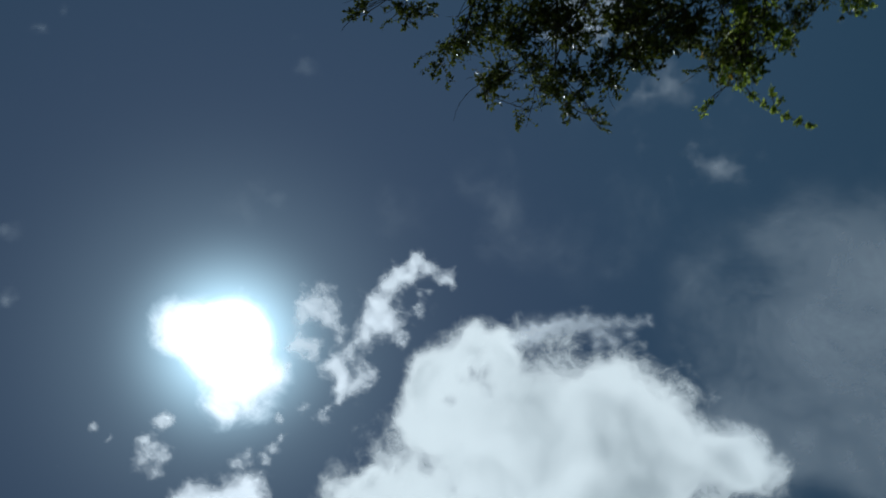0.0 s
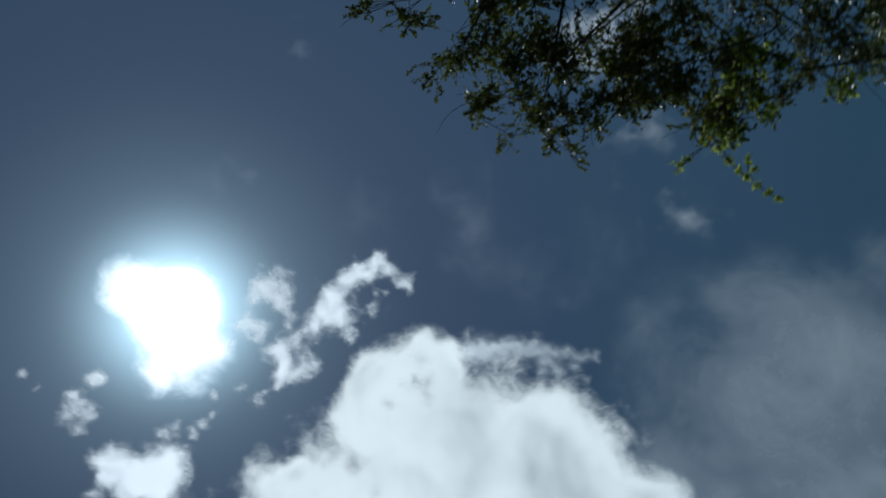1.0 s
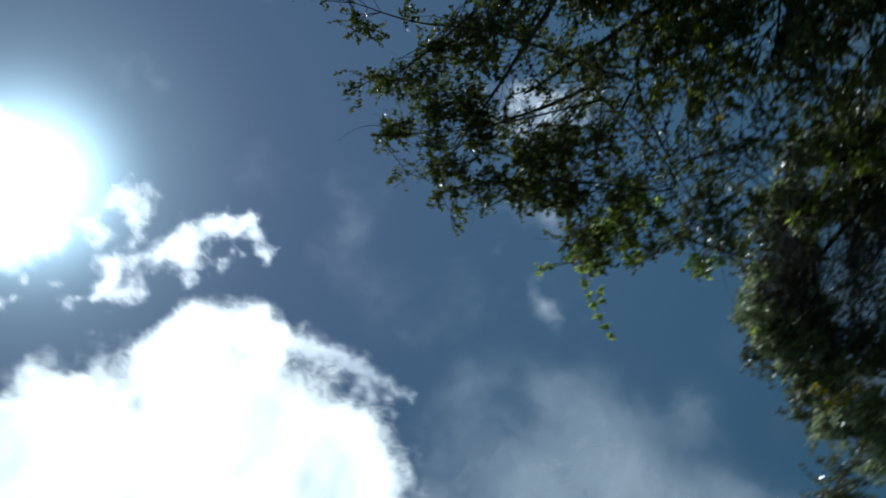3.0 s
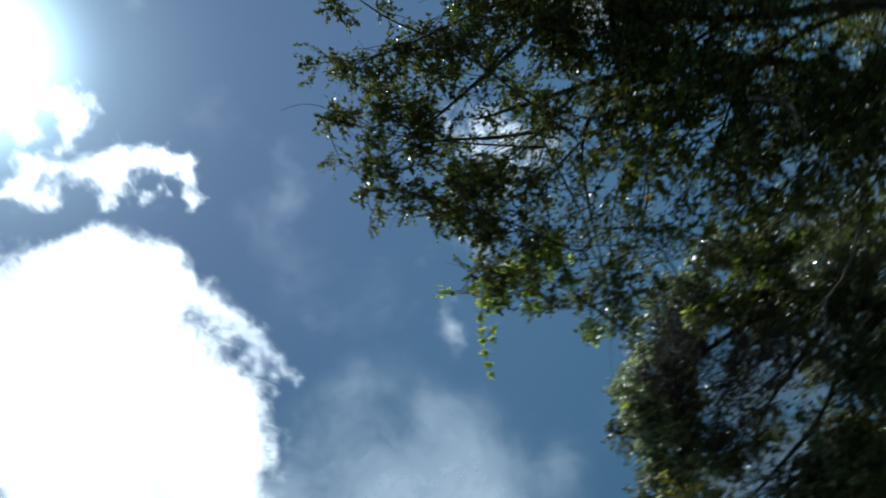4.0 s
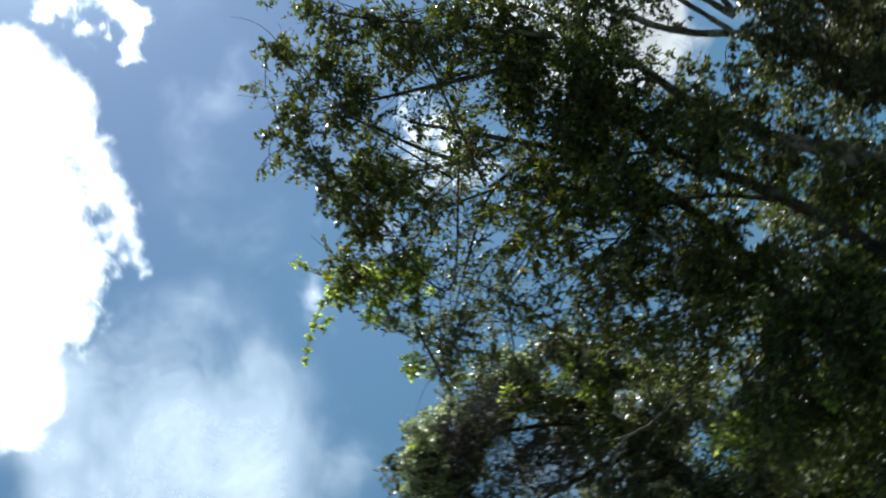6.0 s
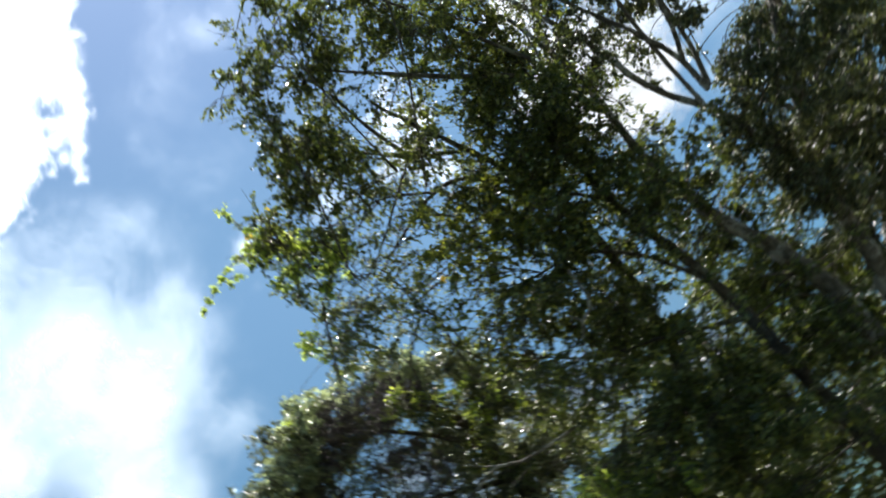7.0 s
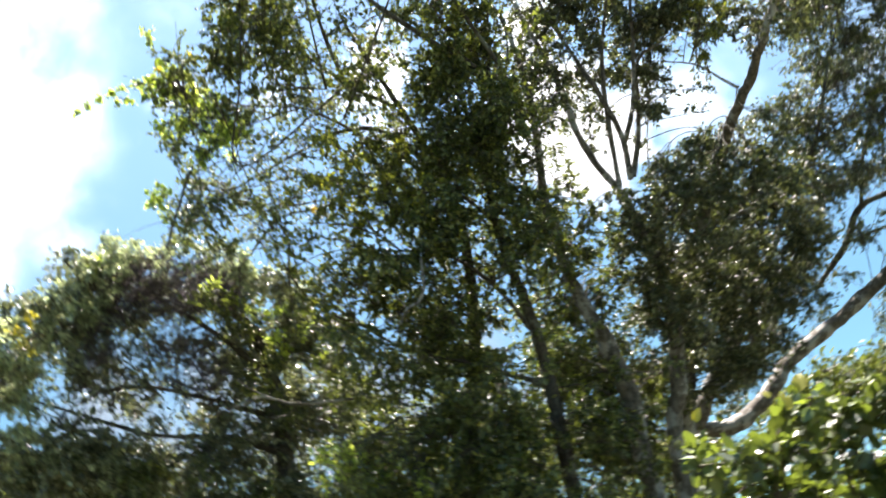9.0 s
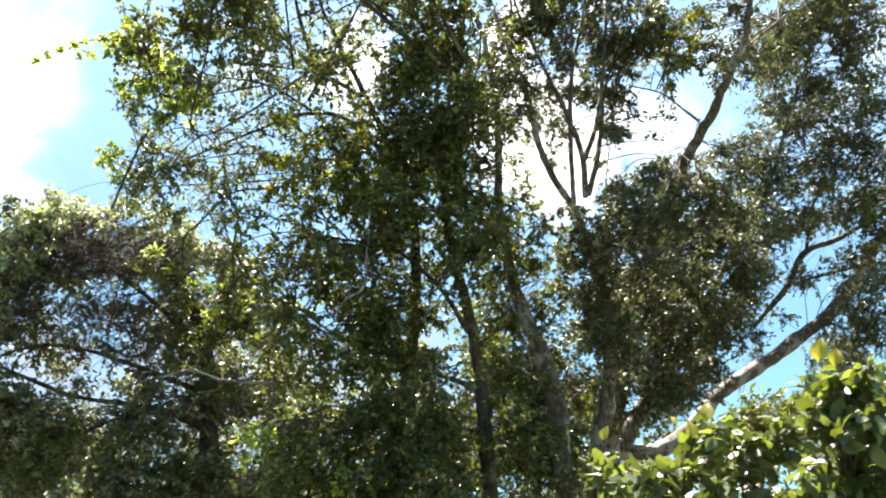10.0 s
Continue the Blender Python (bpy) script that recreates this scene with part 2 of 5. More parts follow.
LEAF = np.array([(0, 0, 0), (-0.38, 0.42, 0.07), (-0.13, 0.96, -0.03), (0.13, 0.96, -0.03), (0.38, 0.42, 0.07)])
LEAF_TRIS = np.array([(0, 2, 1), (0, 3, 2), (0, 4, 3)])


def leaves(places, ways, normals, sizes, width):
    """Many small folded leaves as arrays of corners and triangles."""
    y = ways / (np.linalg.norm(ways, axis=1, keepdims=True) + 1e-9)
    x = np.cross(y, normals)
    x /= np.linalg.norm(x, axis=1, keepdims=True) + 1e-9
    z = np.cross(x, y)
    shape = LEAF * np.array([width * 1.35, 1, 1])
    v = places[:, None] + sizes[:, None, None] * (shape[None, :, :1] * x[:, None] + shape[None, :, 1:2] * y[:, None] + shape[None, :, 2:] * z[:, None])
    f = np.arange(len(places))[:, None, None] * len(LEAF) + LEAF_TRIS[None]
    return v.reshape(-1, 3), f.reshape(-1, 3)


def unit(rng, k):
    v = rng.normal(0, 1, (k, 3))
    return v / np.linalg.norm(v, axis=1, keepdims=True)


def bend(a, b, m, rng, sag):
    """Curved ways from points a to points b: (k, m, 3)."""
    s = np.linspace(0, 1, m)[None, :, None]
    length = np.linalg.norm(b - a, axis=1)[:, None, None]
    mid = rng.normal(0, 1, (len(a), 1, 3)) * 0.075 * length
    mid[:, :, 2] += sag * length[:, :, 0]
    return a[:, None] * (1 - s) + b[:, None] * s + mid * 4 * s * (1 - s)


def foliage(tree, limbs, clumps, mat, seed, leaf=0.075, width=0.48, fill=2.0, twig=0.0035, droop=0.35, bare=0.0, layers=1, deep=1.0, name="crown", pieces=0, spread=1.0, ahead=0.5):
    """Sprays of twigs with leaves round the given middles (x, y, z, radius), each grown from the nearest limb."""
    rng = np.random.default_rng(seed)
    clumps = np.asarray(clumps, float)
    if layers > 1:  # the crown's depth: more sprays round and behind the outer ones
        more = np.repeat(clumps, layers - 1, axis=0)
        more[:, :3] += rng.normal(0, 0.42, (len(more), 3)) * more[:, 3:]
        more[:, 1] += rng.uniform(-ahead, 1.0, len(more)) * deep
        more[:, 0] += 0.12 * rng.uniform(0, 1, len(more)) * deep * np.sign(more[:, 0]) * (more[:, 1] > 3)
        clumps = np.vstack([clumps, more])
    knots = np.vstack([spline(r, 6) for r in limbs])
    stems, twigs, at, way = [], [], [], []
    for x, y, z, r in clumps:
        c = np.array((x, y, z))
        gap = np.linalg.norm(knots[:, :3] - c, axis=1) + 0.5 * np.maximum(0, knots[:, 2] - z)
        start = knots[np.argsort(gap)[rng.integers(0, 3)], :3]
        stem = bend(start[None], (c + rng.normal(0, 0.25, 3) * r)[None], 9, rng, 0.08)[0]
        reach = np.linalg.norm(c - start)
        stems.append(np.c_[stem, np.linspace(min(0.009, 0.003 + 0.003 * reach), twig, 9)])
        count = max(5, int(fill * 9 * (r / 0.3) ** 1.5))
        tips = c + unit(rng, count) * (r * 1.15 * spread * rng.uniform(0.25, 1, (count, 1)) ** 0.6) * np.array((1, 1, 0.85))
        tips[:, 2] -= 0.15 * r
        roots = stem[rng.integers(5, 9, count)] + rng.normal(0, 0.06, (count, 3)) * r
        run = bend(roots, tips, 4, rng, 0.10)
        twigs.append(np.concatenate([run, np.broadcast_to(np.linspace(twig, twig * 0.35, 4)[None, :, None], (count, 4, 1))], axis=2))
        each = max(4, int(13 * (r / 0.3) ** 0.5 * (0.075 / leaf) ** 1.2))
        s = rng.uniform(0.22, 1.0, (count, each)) * 2.999
        i = s.astype(int)
        row = np.arange(count)[:, None]
        keep = rng.uniform(0, 1, (count, each)) > bare
        p = run[row, i] + (run[row, i + 1] - run[row, i]) * (s - i)[..., None]
        d = run[row, i + 1] - run[row, i]
        at.append(p[keep])
        way.append(d[keep])
    at, way = np.vstack(at), np.vstack(way)
    way /= np.linalg.norm(way, axis=1, keepdims=True) + 1e-9
    way = way * 0.5 + unit(rng, len(at)) * 0.8
    way[:, 2] -= droop
    up = unit(rng, len(at)) + np.array((0, 0, 0.9))
    size = leaf * rng.uniform(0.55, 1.2, len(at))
    at += unit(rng, len(at)) * 0.25 * leaf
    if pieces:  # the foremost leaves, each by itself
        order = np.argsort(at[:, 1] - 0.5 * at[:, 2])
        at, way, up, size = at[order], way[order], up[order], size[order]
        broad_leaves(tree, at[:pieces], way[:pieces], up[:pieces], size[:pieces], LEAF_SINGLE)
        at, way, up, size = at[pieces:], way[pieces:], up[pieces:], size[pieces:]
    v, f = leaves(at, way, up, size, width)
    part(name, mesh_from(name, v, f, mat), tree, kind="stuff")
    v1, f1 = tubes(stems, 5)
    v2, f2 = tubes(np.vstack(twigs), 3)
    part("branchwork", mesh_from("branchwork", np.vstack([v1, v2]), np.vstack([f1, f2 + len(v1)]), TWIG), tree, kind="stuff")


def bare_twigs(tree, limbs, count, reach, seed):
    """Thin leafless twigs that leave the limbs at an angle and arch over."""
    rng = np.random.default_rng(seed)
    curves = [spline(r, 6)[:, :3] for r in limbs]
    runs = []
    for _ in range(count):
        c = curves[rng.integers(0, len(curves))]
        i = rng.integers(len(c) // 4, len(c) - 1)
        along = c[i + 1] - c[i]
        way = along / (np.linalg.norm(along) + 1e-9) + unit(rng, 1)[0] * 0.9
        tip = c[i] + way / np.linalg.norm(way) * reach * rng.uniform(0.35, 1.0)
        runs.append(np.c_[bend(c[i][None], tip[None], 8, rng, rng.uniform(0.0, 0.25))[0], np.linspace(0.0042, 0.0014, 8)])
    v, f = tubes(np.array(runs), 4)
    part("branchwork", mesh_from("branchwork", v, f, TWIG), tree, kind="stuff")


def broad_leaf_mesh(mat, curl, fold, width):
    """One ovate leaf, 1 long, folded along its midrib and curled."""
    rows = np.array([(0.0, 0.02), (0.07, 0.16), (0.2, 0.38), (0.38, 0.49), (0.56, 0.45), (0.73, 0.31), (0.87, 0.14), (1.0, 0.0)])
    verts, faces = [], []
    for y, half in rows:
        for k in (-1, -0.5, 0, 0.5, 1):
            verts.append((k * half * width, y, fold * abs(k) ** 0.7 * half - curl * y * y + 0.025 * math.sin(9 * y + 2 * k) * abs(k)))
    for i in range(len(rows) - 1):
        for k in range(4):
            a = i * 5 + k
            faces.append((a, a + 1, a + 6, a + 5))
    return mesh_from("leaf", verts, faces, mat)


def broad_leaves(tree, at, way, up, size, mat):
    rng = np.random.default_rng(77)
    shapes = [broad_leaf_mesh(mat, c, f, w) for c, f, w in ((0.12, 0.18, 0.62), (0.28, 0.12, 0.70), (0.05, 0.30, 0.56), (0.40, 0.20, 0.66))]
    for p, d, u, s in zip(at, way, up, size):
        y = Vector(d).normalized()
        x = y.cross(Vector(u)).normalized()
        z = x.cross(y)
        ob = part("leaf", shapes[rng.integers(0, 4)], tree)
        ob.matrix_basis = Matrix.Translation(Vector(p)) @ Matrix((x, y, z)).transposed().to_4x4() @ Matrix.Diagonal((s, s, s, 1))


def grow(tree, trunk, limbs, bark, seed, side_bark=None):
    """Trunk and limbs; all limbs but the first may wear another bark."""
    rng = np.random.default_rng(seed)
    part("trunk", limb_mesh("trunk", trunk, bark, rng, 0.05), tree)
    for i, rows in enumerate(limbs):
        part("limb", limb_mesh("limb", rows, side_bark if side_bark and i else bark, rng, 0.06, 8), tree)


def fade(u):
    return u * u * (3 - 2 * u)


def lattice(x, y, seed):
    """Smooth value noise on numpy arrays, 0 to 1."""
    table = np.random.default_rng(seed).uniform(0, 1, (256, 256))
    i, j = np.floor(x).astype(int), np.floor(y).astype(int)
    u, v = fade(x - i), fade(y - j)
    a, b, c, d = table[i % 256, j % 256], table[(i + 1) % 256, j % 256], table[i % 256, (j + 1) % 256], table[(i + 1) % 256, (j + 1) % 256]
    return (a * (1 - u) + b * u) * (1 - v) + (c * (1 - u) + d * u) * v


def billow(x, y, seed, octaves=5):
    total, size = np.zeros_like(x), 0.5
    for k in range(octaves):
        total += size * lattice(x * 2 ** k + 9.7 * k, y * 2 ** k + 3.1 * k, seed + k)
        size *= 0.5
    return total


def cloud(name, label, az, el, puffs, mat, seed, step=0.22, tear=0.5, grain=0.45, away=1500.0, bulk=60.0, warp=1.7, crisp=2, coarse=0.0, parent=None):
    """A cloud on the far sky: heaps of vapour round (across, up, radius, weight) in degrees off its middle, swollen towards the ground."""
    n, e1 = heading(az, el), Vector((math.cos(radians(az)), -math.sin(radians(az)), 0))
    n, e1, e2 = np.array(n), np.array(e1), np.array(e1.cross(n))
    p = np.asarray(puffs, float)
    pad = p[:, 2].max() * 1.6 + 0.8
    us = np.arange(p[:, 0].min() - pad, p[:, 0].max() + pad, step)
    vs = np.arange(p[:, 1].min() - pad, p[:, 1].max() + pad, step)
    u, v = np.meshgrid(us, vs, indexing="ij")
    size = coarse or np.median(p[:, 2])
    wu = u + (billow(u / size * 0.9 + 50, v / size * 0.9 + 50, seed + 20) - 0.5) * size * warp
    wv = v + (billow(u / size * 0.9 + 90, v / size * 0.9 + 90, seed + 40) - 0.5) * size * warp
    depth = np.zeros_like(u)
    for a, b, r, k in p:
        depth += (k * np.exp(-1.1 * ((wu - a) ** 2 + (wv - b) ** 2) / r ** 2)) ** crisp
    depth = depth ** (1 / crisp)
    broad = depth.copy()
    depth = np.minimum(depth, 1.4) + tear * (billow(u * grain + 30, v * grain + 30, seed, 6) - 0.5) - 0.12
    way = n + np.tan(np.radians(u))[..., None] * e1 + np.tan(np.radians(v))[..., None] * e2
    way /= np.linalg.norm(way, axis=2, keepdims=True)
    swell = bulk * np.clip(broad, 0, 1.4) * (0.8 + 0.4 * billow(u * grain * 0.8, v * grain * 0.8, seed + 7, 2))
    verts = way * (away - swell)[..., None]
    full = depth > -0.16
    face = full[:-1, :-1] | full[1:, :-1] | full[:-1, 1:] | full[1:, 1:]
    at = np.arange(u.size).reshape(u.shape)
    quads = np.stack([at[:-1, :-1], at[1:, :-1], at[1:, 1:], at[:-1, 1:]], axis=-1)[face]
    used, flat = np.unique(quads, return_inverse=True)
    me = mesh_from(name, verts.reshape(-1, 3)[used], flat.reshape(-1, 4), mat)
    me.attributes.new("depth", "FLOAT", "POINT").data.foreach_set("value", depth.ravel()[used].astype(np.float32))
    if parent:
        return part(name, me, parent, label)
    return tagged(new(name, me), label, "cloud", "clouds in the sky")


# ---- ground ----
def ground():
    r = np.concatenate([[0.0], np.geomspace(1.5, 2500, 44)])
    a = np.linspace(0, 2 * np.pi, 72, endpoint=False)
    x, y = r[:, None] * np.cos(a), r[:, None] * np.sin(a)
    z = (billow(x * 0.35, y * 0.35, 3, 4) - 0.5) * 0.25 * np.clip(r / 5, 0, 1)[:, None]
    at = np.arange(x.size).reshape(x.shape)
    nxt = np.roll(at, -1, axis=1)
    faces = np.stack([at[:-1], at[1:], nxt[1:], nxt[:-1]], axis=-1).reshape(-1, 4)
    me = mesh_from("ground", np.stack([x, y, z], axis=-1).reshape(-1, 3), faces, SOIL)
    tagged(new("ground", me), "brown leaf litter and grass below the trees", "ground", kind="structure")


ground()


# ---- clouds ----
cumulus = cloud("cloud", "large bright white cumulus cloud with torn edges", -48.4, 59.2,
      [(0.6, 1.4, 7.6, 1), (-1.1, -6.7, 5.8, 1), (-4.1, 10.5, 5.5, 1), (-5.6, -4.2, 4.9, 1), (3.4, -5.2, 3.6, 1), (-6.8, 15, 3.7, 1), (-5.6, 5.8, 3.5, 1),
       (6.4, 6.3, 2.3, 1), (2.6, 7.5, 2.3, 1), (7.7, 3.8, 2, 1), (5.0, 7.4, 1.8, 1), (7.4, 1.5, 1.6, 1), (-9.3, 17.3, 2, 1), (-1.3, -12, 1.8, 1),
       (-0.6, 12.4, 1.6, 1), (-8.1, 18, 1.6, 1), (-9.8, -4.5, 2.3, 1), (-6.3, -0.2, 2.6, 1), (-3.6, 15.4, 1.6, 1), (-1.6, 13.9, 1.4, 1),
       (-2.4, -13, 2.2, 0.8), (-3.6, -15, 1.8, 0.5)],
      CLOUD_THICK, 1, step=0.2, tear=0.38, grain=0.62, bulk=25, warp=0.85, crisp=3, coarse=2.8)
cloud("tail", "thin torn white tail", -34.4, 53.6,
      [(1.1, 4.6, 0.96, 0.87), (1, 3.9, 0.92, 0.84), (1, 3.2, 0.88, 0.82), (0.9, 2.5, 0.84, 0.80), (0.8, 1.8, 0.80, 0.77), (0.6, 1.2, 0.76, 0.74),
         (0.4, 0.5, 0.72, 0.72), (0.2, -0.1, 0.67, 0.69), (0.1, -0.8, 0.64, 0.67), (-0.1, -1.4, 0.60, 0.65), (-0.3, -2.1, 0.55, 0.62),
         (-0.6, -2.7, 0.52, 0.59), (-0.8, -3.3, 0.48, 0.57), (-1, -3.9, 0.43, 0.54), (-0.8, -0.4, 0.74, 0.72), (-1.4, -1.2, 0.65, 0.72),
         (-1.4, -2.3, 0.46, 0.62)],
      CLOUD_TAIL, 2, step=0.1, tear=0.08, grain=1.2, bulk=6, parent=cumulus)
cloud("cloud", "ragged white wisps of cloud beside the sun", -19.6, 68.2,
      [(-0.2, -7, 0.69, 0.9), (0.9, -6.4, 0.81, 1.01), (1.8, -5.6, 0.89, 1.12), (1.6, -4.5, 0.97, 1.12), (1.2, -3.2, 0.96, 1.12), (0.7, -1.8, 1.04, 1.12),
         (-0.6, -1.7, 1.16, 1.12), (-0.1, -0.6, 0.95, 1.12), (-0.7, 0.5, 0.87, 1.01), (-2.1, -2, 0.68, 0.78), (-0.9, -3.8, 0.68, 0.56),
         (-0.2, -4.8, 0.57, 0.56), (3.9, 0.7, 0.94, 0.67), (3.5, 2.1, 1.01, 0.9)] + [(2.2, 1.8, 1.21, 0.9), (2.8, 3.2, 0.85, 0.67), (0.9, 1.7, 0.86, 0.67), (1.6, 4.6, 0.91, 1.01), (0.6, 3.9, 0.84, 0.78), (0.5, 5.9, 0.53, 0.78),
         (-1.3, 3.2, 0.92, 1.12), (-2.5, 3.3, 1, 1.12), (-3.2, 2.3, 0.93, 0.9), (-3.5, 4, 0.61, 0.9), (-1, 1.9, 0.86, 0.78), (-3.2, 1.3, 0.66, 0.67),
         (-2.2, 1.5, 0.74, 0.67)],
      CLOUD_THIN, 3, step=0.1, tear=0.45, grain=1.6, bulk=8)
cloud("cloud", "small ragged white cloud scraps in blue sky", -36.5, 81.0,
      [(-1.2, 2.7, 0.85, 1.12), (-1.8, 1.7, 1.18, 1.12), (-2.5, 0.7, 1.36, 1.2), (-2.6, -0.7, 1.22, 1.2), (-1.8, -1.6, 0.9, 1.12), (-3.5, 1.1, 1.18, 1.12),
         (-2.5, 2.6, 0.77, 1.01), (-3.8, -0.6, 0.87, 1.01), (-3.4, 3.5, 0.76, 0.67), (3, 4.1, 0.62, 0.84), (1.9, 4.3, 0.78, 0.78), (2, 3.4, 0.66, 0.78),
         (0.8, 4, 0.55, 0.56), (3.8, 2.8, 0.63, 0.95)] + [(4.1, 2.3, 0.4, 0.9), (4.9, 6.7, 0.35, 0.67), (3.8, 6.1, 0.32, 0.67), (-0.3, -1, 0.48, 0.67), (-0.2, -1.9, 0.6, 0.67), (-0.5, -3, 0.5, 0.67),
         (0.1, -3.8, 0.5, 0.62), (0.5, -4.6, 0.44, 0.56), (1.9, -6.2, 0.63, 0.67), (1.8, -4.7, 0.48, 0.67), (0.8, -7.5, 0.64, 0.67), (1.3, -8.1, 0.45, 0.56),
         (-2.5, -1.6, 1.22, 0.9), (-3.7, -0.3, 1.77, 1)],
      CLOUD_THIN, 4, step=0.1, tear=0.4, grain=1.3, bulk=20)
cloud("cloud", "small faint white puff of cloud", -20.9, 41.2,
      [(-2.8, 0.1, 0.95, 0.40), (-3.6, -0.7, 0.8, 0.30), (-2.2, 0.7, 0.7, 0.24), (-1.1, 0.3, 0.58, 0.28), (3.5, -0.5, 1.31, 0.4), (4.2, 1.1, 0.96, 0.35)],
      CLOUD_TAIL, 5, step=0.14, tear=0.5, grain=1.0, bulk=15)
cloud("cloud", "faint thin streaks of high cloud", 28.1, 65.4,
      [(-7.7, -7.6, 0.98, 0.48), (-6.4, -9.4, 0.74, 0.33), (-6.2, 2.5, 1.92, 0.30), (-7.6, 1.7, 1.09, 0.45), (9, -4.9, 0.43, 0.60), (8, -6.5, 0.37, 0.45),
         (8.2, 7.9, 0.69, 0.60), (7.1, 12.2, 0.44, 0.75), (-4.2, 4.2, 1.51, 0.27)],
      CLOUD_HAZE, 6, step=0.2, tear=0.4, grain=0.7, bulk=10)
cloud("cloud", "faint milky patches of thin high cloud", -21.2, 51.8,
      [(3.9, 2.8, 3.66, 0.39), (-1.7, -5.5, 3.5, 0.29), (-2, 1.7, 3.04, 0.29), (5.1, -4, 2.56, 0.26), (-8.8, -6.3, 3.68, 0.39), (5.7, 9.7, 2.25, 0.26),
         (2.6, 2.9, 2.89, 0.33), (-4.7, -1.2, 2.91, 0.33)],
      CLOUD_HAZE, 9, step=0.3, tear=0.35, grain=0.3, bulk=10)
cloud("cloud", "broad hazy grey-white veil of cloud", -39.6, 35.0,
      [(-2.5, 3.8, 9.3, 0.62), (0.2, -3, 5.6, 0.6), (-1, -10.2, 4.6, 0.6), (-6.5, 10.8, 4, 0.5), (4.8, 1.3, 3.6, 0.45), (-10, 2.3, 4, 0.55), (-8.5, 8.3, 3, 0.5),
       (-7.5, -1.7, 3.4, 0.6), (-3, -6.7, 3, 0.6), (6.3, -4.7, 2, 0.4), (5.4, 4.8, 2.2, 0.4), (-10, 5.8, 2.4, 0.5), (-5, -13, 3.6, 0.6), (-7, -9, 4, 0.6),
       (-4, 11.8, 2.2, 0.4), (2.6, -8.7, 1.8, 0.45), (-11, -5, 4, 0.6)],
      CLOUD_VEIL, 7, step=0.4, tear=0.4, grain=0.16, bulk=20, warp=1.1)
cloud("cloud", "low white bank of cloud glimpsed through the trees", -18.0, 19.0,
      [(-11, 2, 4, 0.9), (-7, -3, 4, 0.9), (-13, -5, 4, 0.9), (-3, 2.5, 3, 0.8), (0, -2, 4, 0.9), (5, 1.5, 3.4, 0.8), (9, -2, 4, 0.9), (13, 2.5, 3, 0.7), (17, -2, 4, 0.8)],
      CLOUD_LOW, 14, step=0.5, tear=0.5, grain=0.3, bulk=20, warp=1.2)
cloud("cloud", "thin pale cloud patches seen between the crowns", 24.0, 33.0,
      [(-4, 0.5, 2.6, 0.5), (-1.5, -3, 2.2, 0.35), (5.6, -2, 2.8, 0.4), (2, 4.5, 3, 0.35), (9.5, 1.5, 3, 0.35), (-5.5, -5, 2.4, 0.35), (8, -7, 2.2, 0.25)],
      CLOUD_VEIL, 12, step=0.4, tear=0.5, grain=0.25, bulk=10, warp=1.2)
cloud("cloud", "bright torn white cloud behind the arching tree", 4.7, 38.8,
      [(-7.8, 6, 1.9, 0.5), (-9.5, 3.8, 2.1, 0.5), (-8, 1.7, 1.9, 0.54), (-11.3, 1.8, 1.6, 0.42), (-8.4, -0.8, 1.3, 0.5), (-6.5, 3.5, 1.5, 0.45)],
      CLOUD_THIN, 8, step=0.2, tear=0.4, grain=0.6, bulk=15)
cloud("cloud", "white cloud behind the forked tree", 4.7, 38.8,
      [(2.7, 3.2, 2.3, 1), (3.9, -1.3, 2.8, 1), (2.6, -5.5, 2.8, 1), (6.8, -4.5, 2.6, 1), (7.7, -6.7, 1.8, 1), (5.2, -7.5, 2.4, 1), (5.3, 6.3, 2, 1),
       (0.7, -1.6, 2.4, 1), (10.3, 5.5, 2, 0.8), (9.5, -3, 2, 0.7)],
      CLOUD_SHADE, 8, step=0.3, tear=0.45, grain=0.35, bulk=25)

# ---- trees ----

shrub = thing("tree", "dense shrub-like tree under a thick mat of leafy vines", "tree", "trees of the wood edge")
shrub_trunk = [(-2.15, 6.92, -0.1, 0.124), (-2.16, 6.75, 3.16, 0.092), (-2.17, 6.56, 4.2, 0.07), (-2.29, 6.4, 4.69, 0.054), (-2.56, 6.09, 5.02, 0.032)]
shrub_limbs = [
    [(-2.18, 6.56, 4.2, 0.038), (-2.44, 6.27, 4.54, 0.024), (-2.82, 5.92, 4.85, 0.016), (-3.16, 5.68, 5.04, 0.011)],
    [(-2.18, 6.53, 4.3, 0.038), (-1.91, 6.52, 4.7, 0.022), (-1.99, 6.35, 5.21, 0.011)],
    [(-2.17, 6.62, 3.91, 0.03), (-2.66, 6.19, 4.07, 0.021), (-3.12, 5.83, 4.18, 0.016), (-3.45, 5.57, 4.03, 0.01), (-3.72, 5.47, 3.71, 0.008)],
    [(-2.17, 6.68, 3.62, 0.043), (-2.57, 6.3, 3.75, 0.026), (-3.12, 6.03, 3.82, 0.016), (-3.48, 5.8, 3.97, 0.011)],
    [(-3.12, 6.03, 3.82, 0.015), (-3.6, 5.72, 4.02, 0.012), (-3.95, 5.42, 4.16, 0.009), (-4.22, 5.16, 4.2, 0.006)],
    [(-2.57, 6.3, 3.75, 0.018), (-3.2, 6.1, 3.5, 0.013), (-3.8, 5.8, 3.45, 0.009), (-4.15, 5.5, 3.6, 0.006)],
    [(-2.82, 5.92, 4.85, 0.014), (-3.3, 5.6, 4.75, 0.01), (-3.75, 5.25, 4.5, 0.008), (-4.05, 5.05, 4.2, 0.006)],
]
grow(shrub, shrub_trunk, shrub_limbs, BARK_DARK, 11)
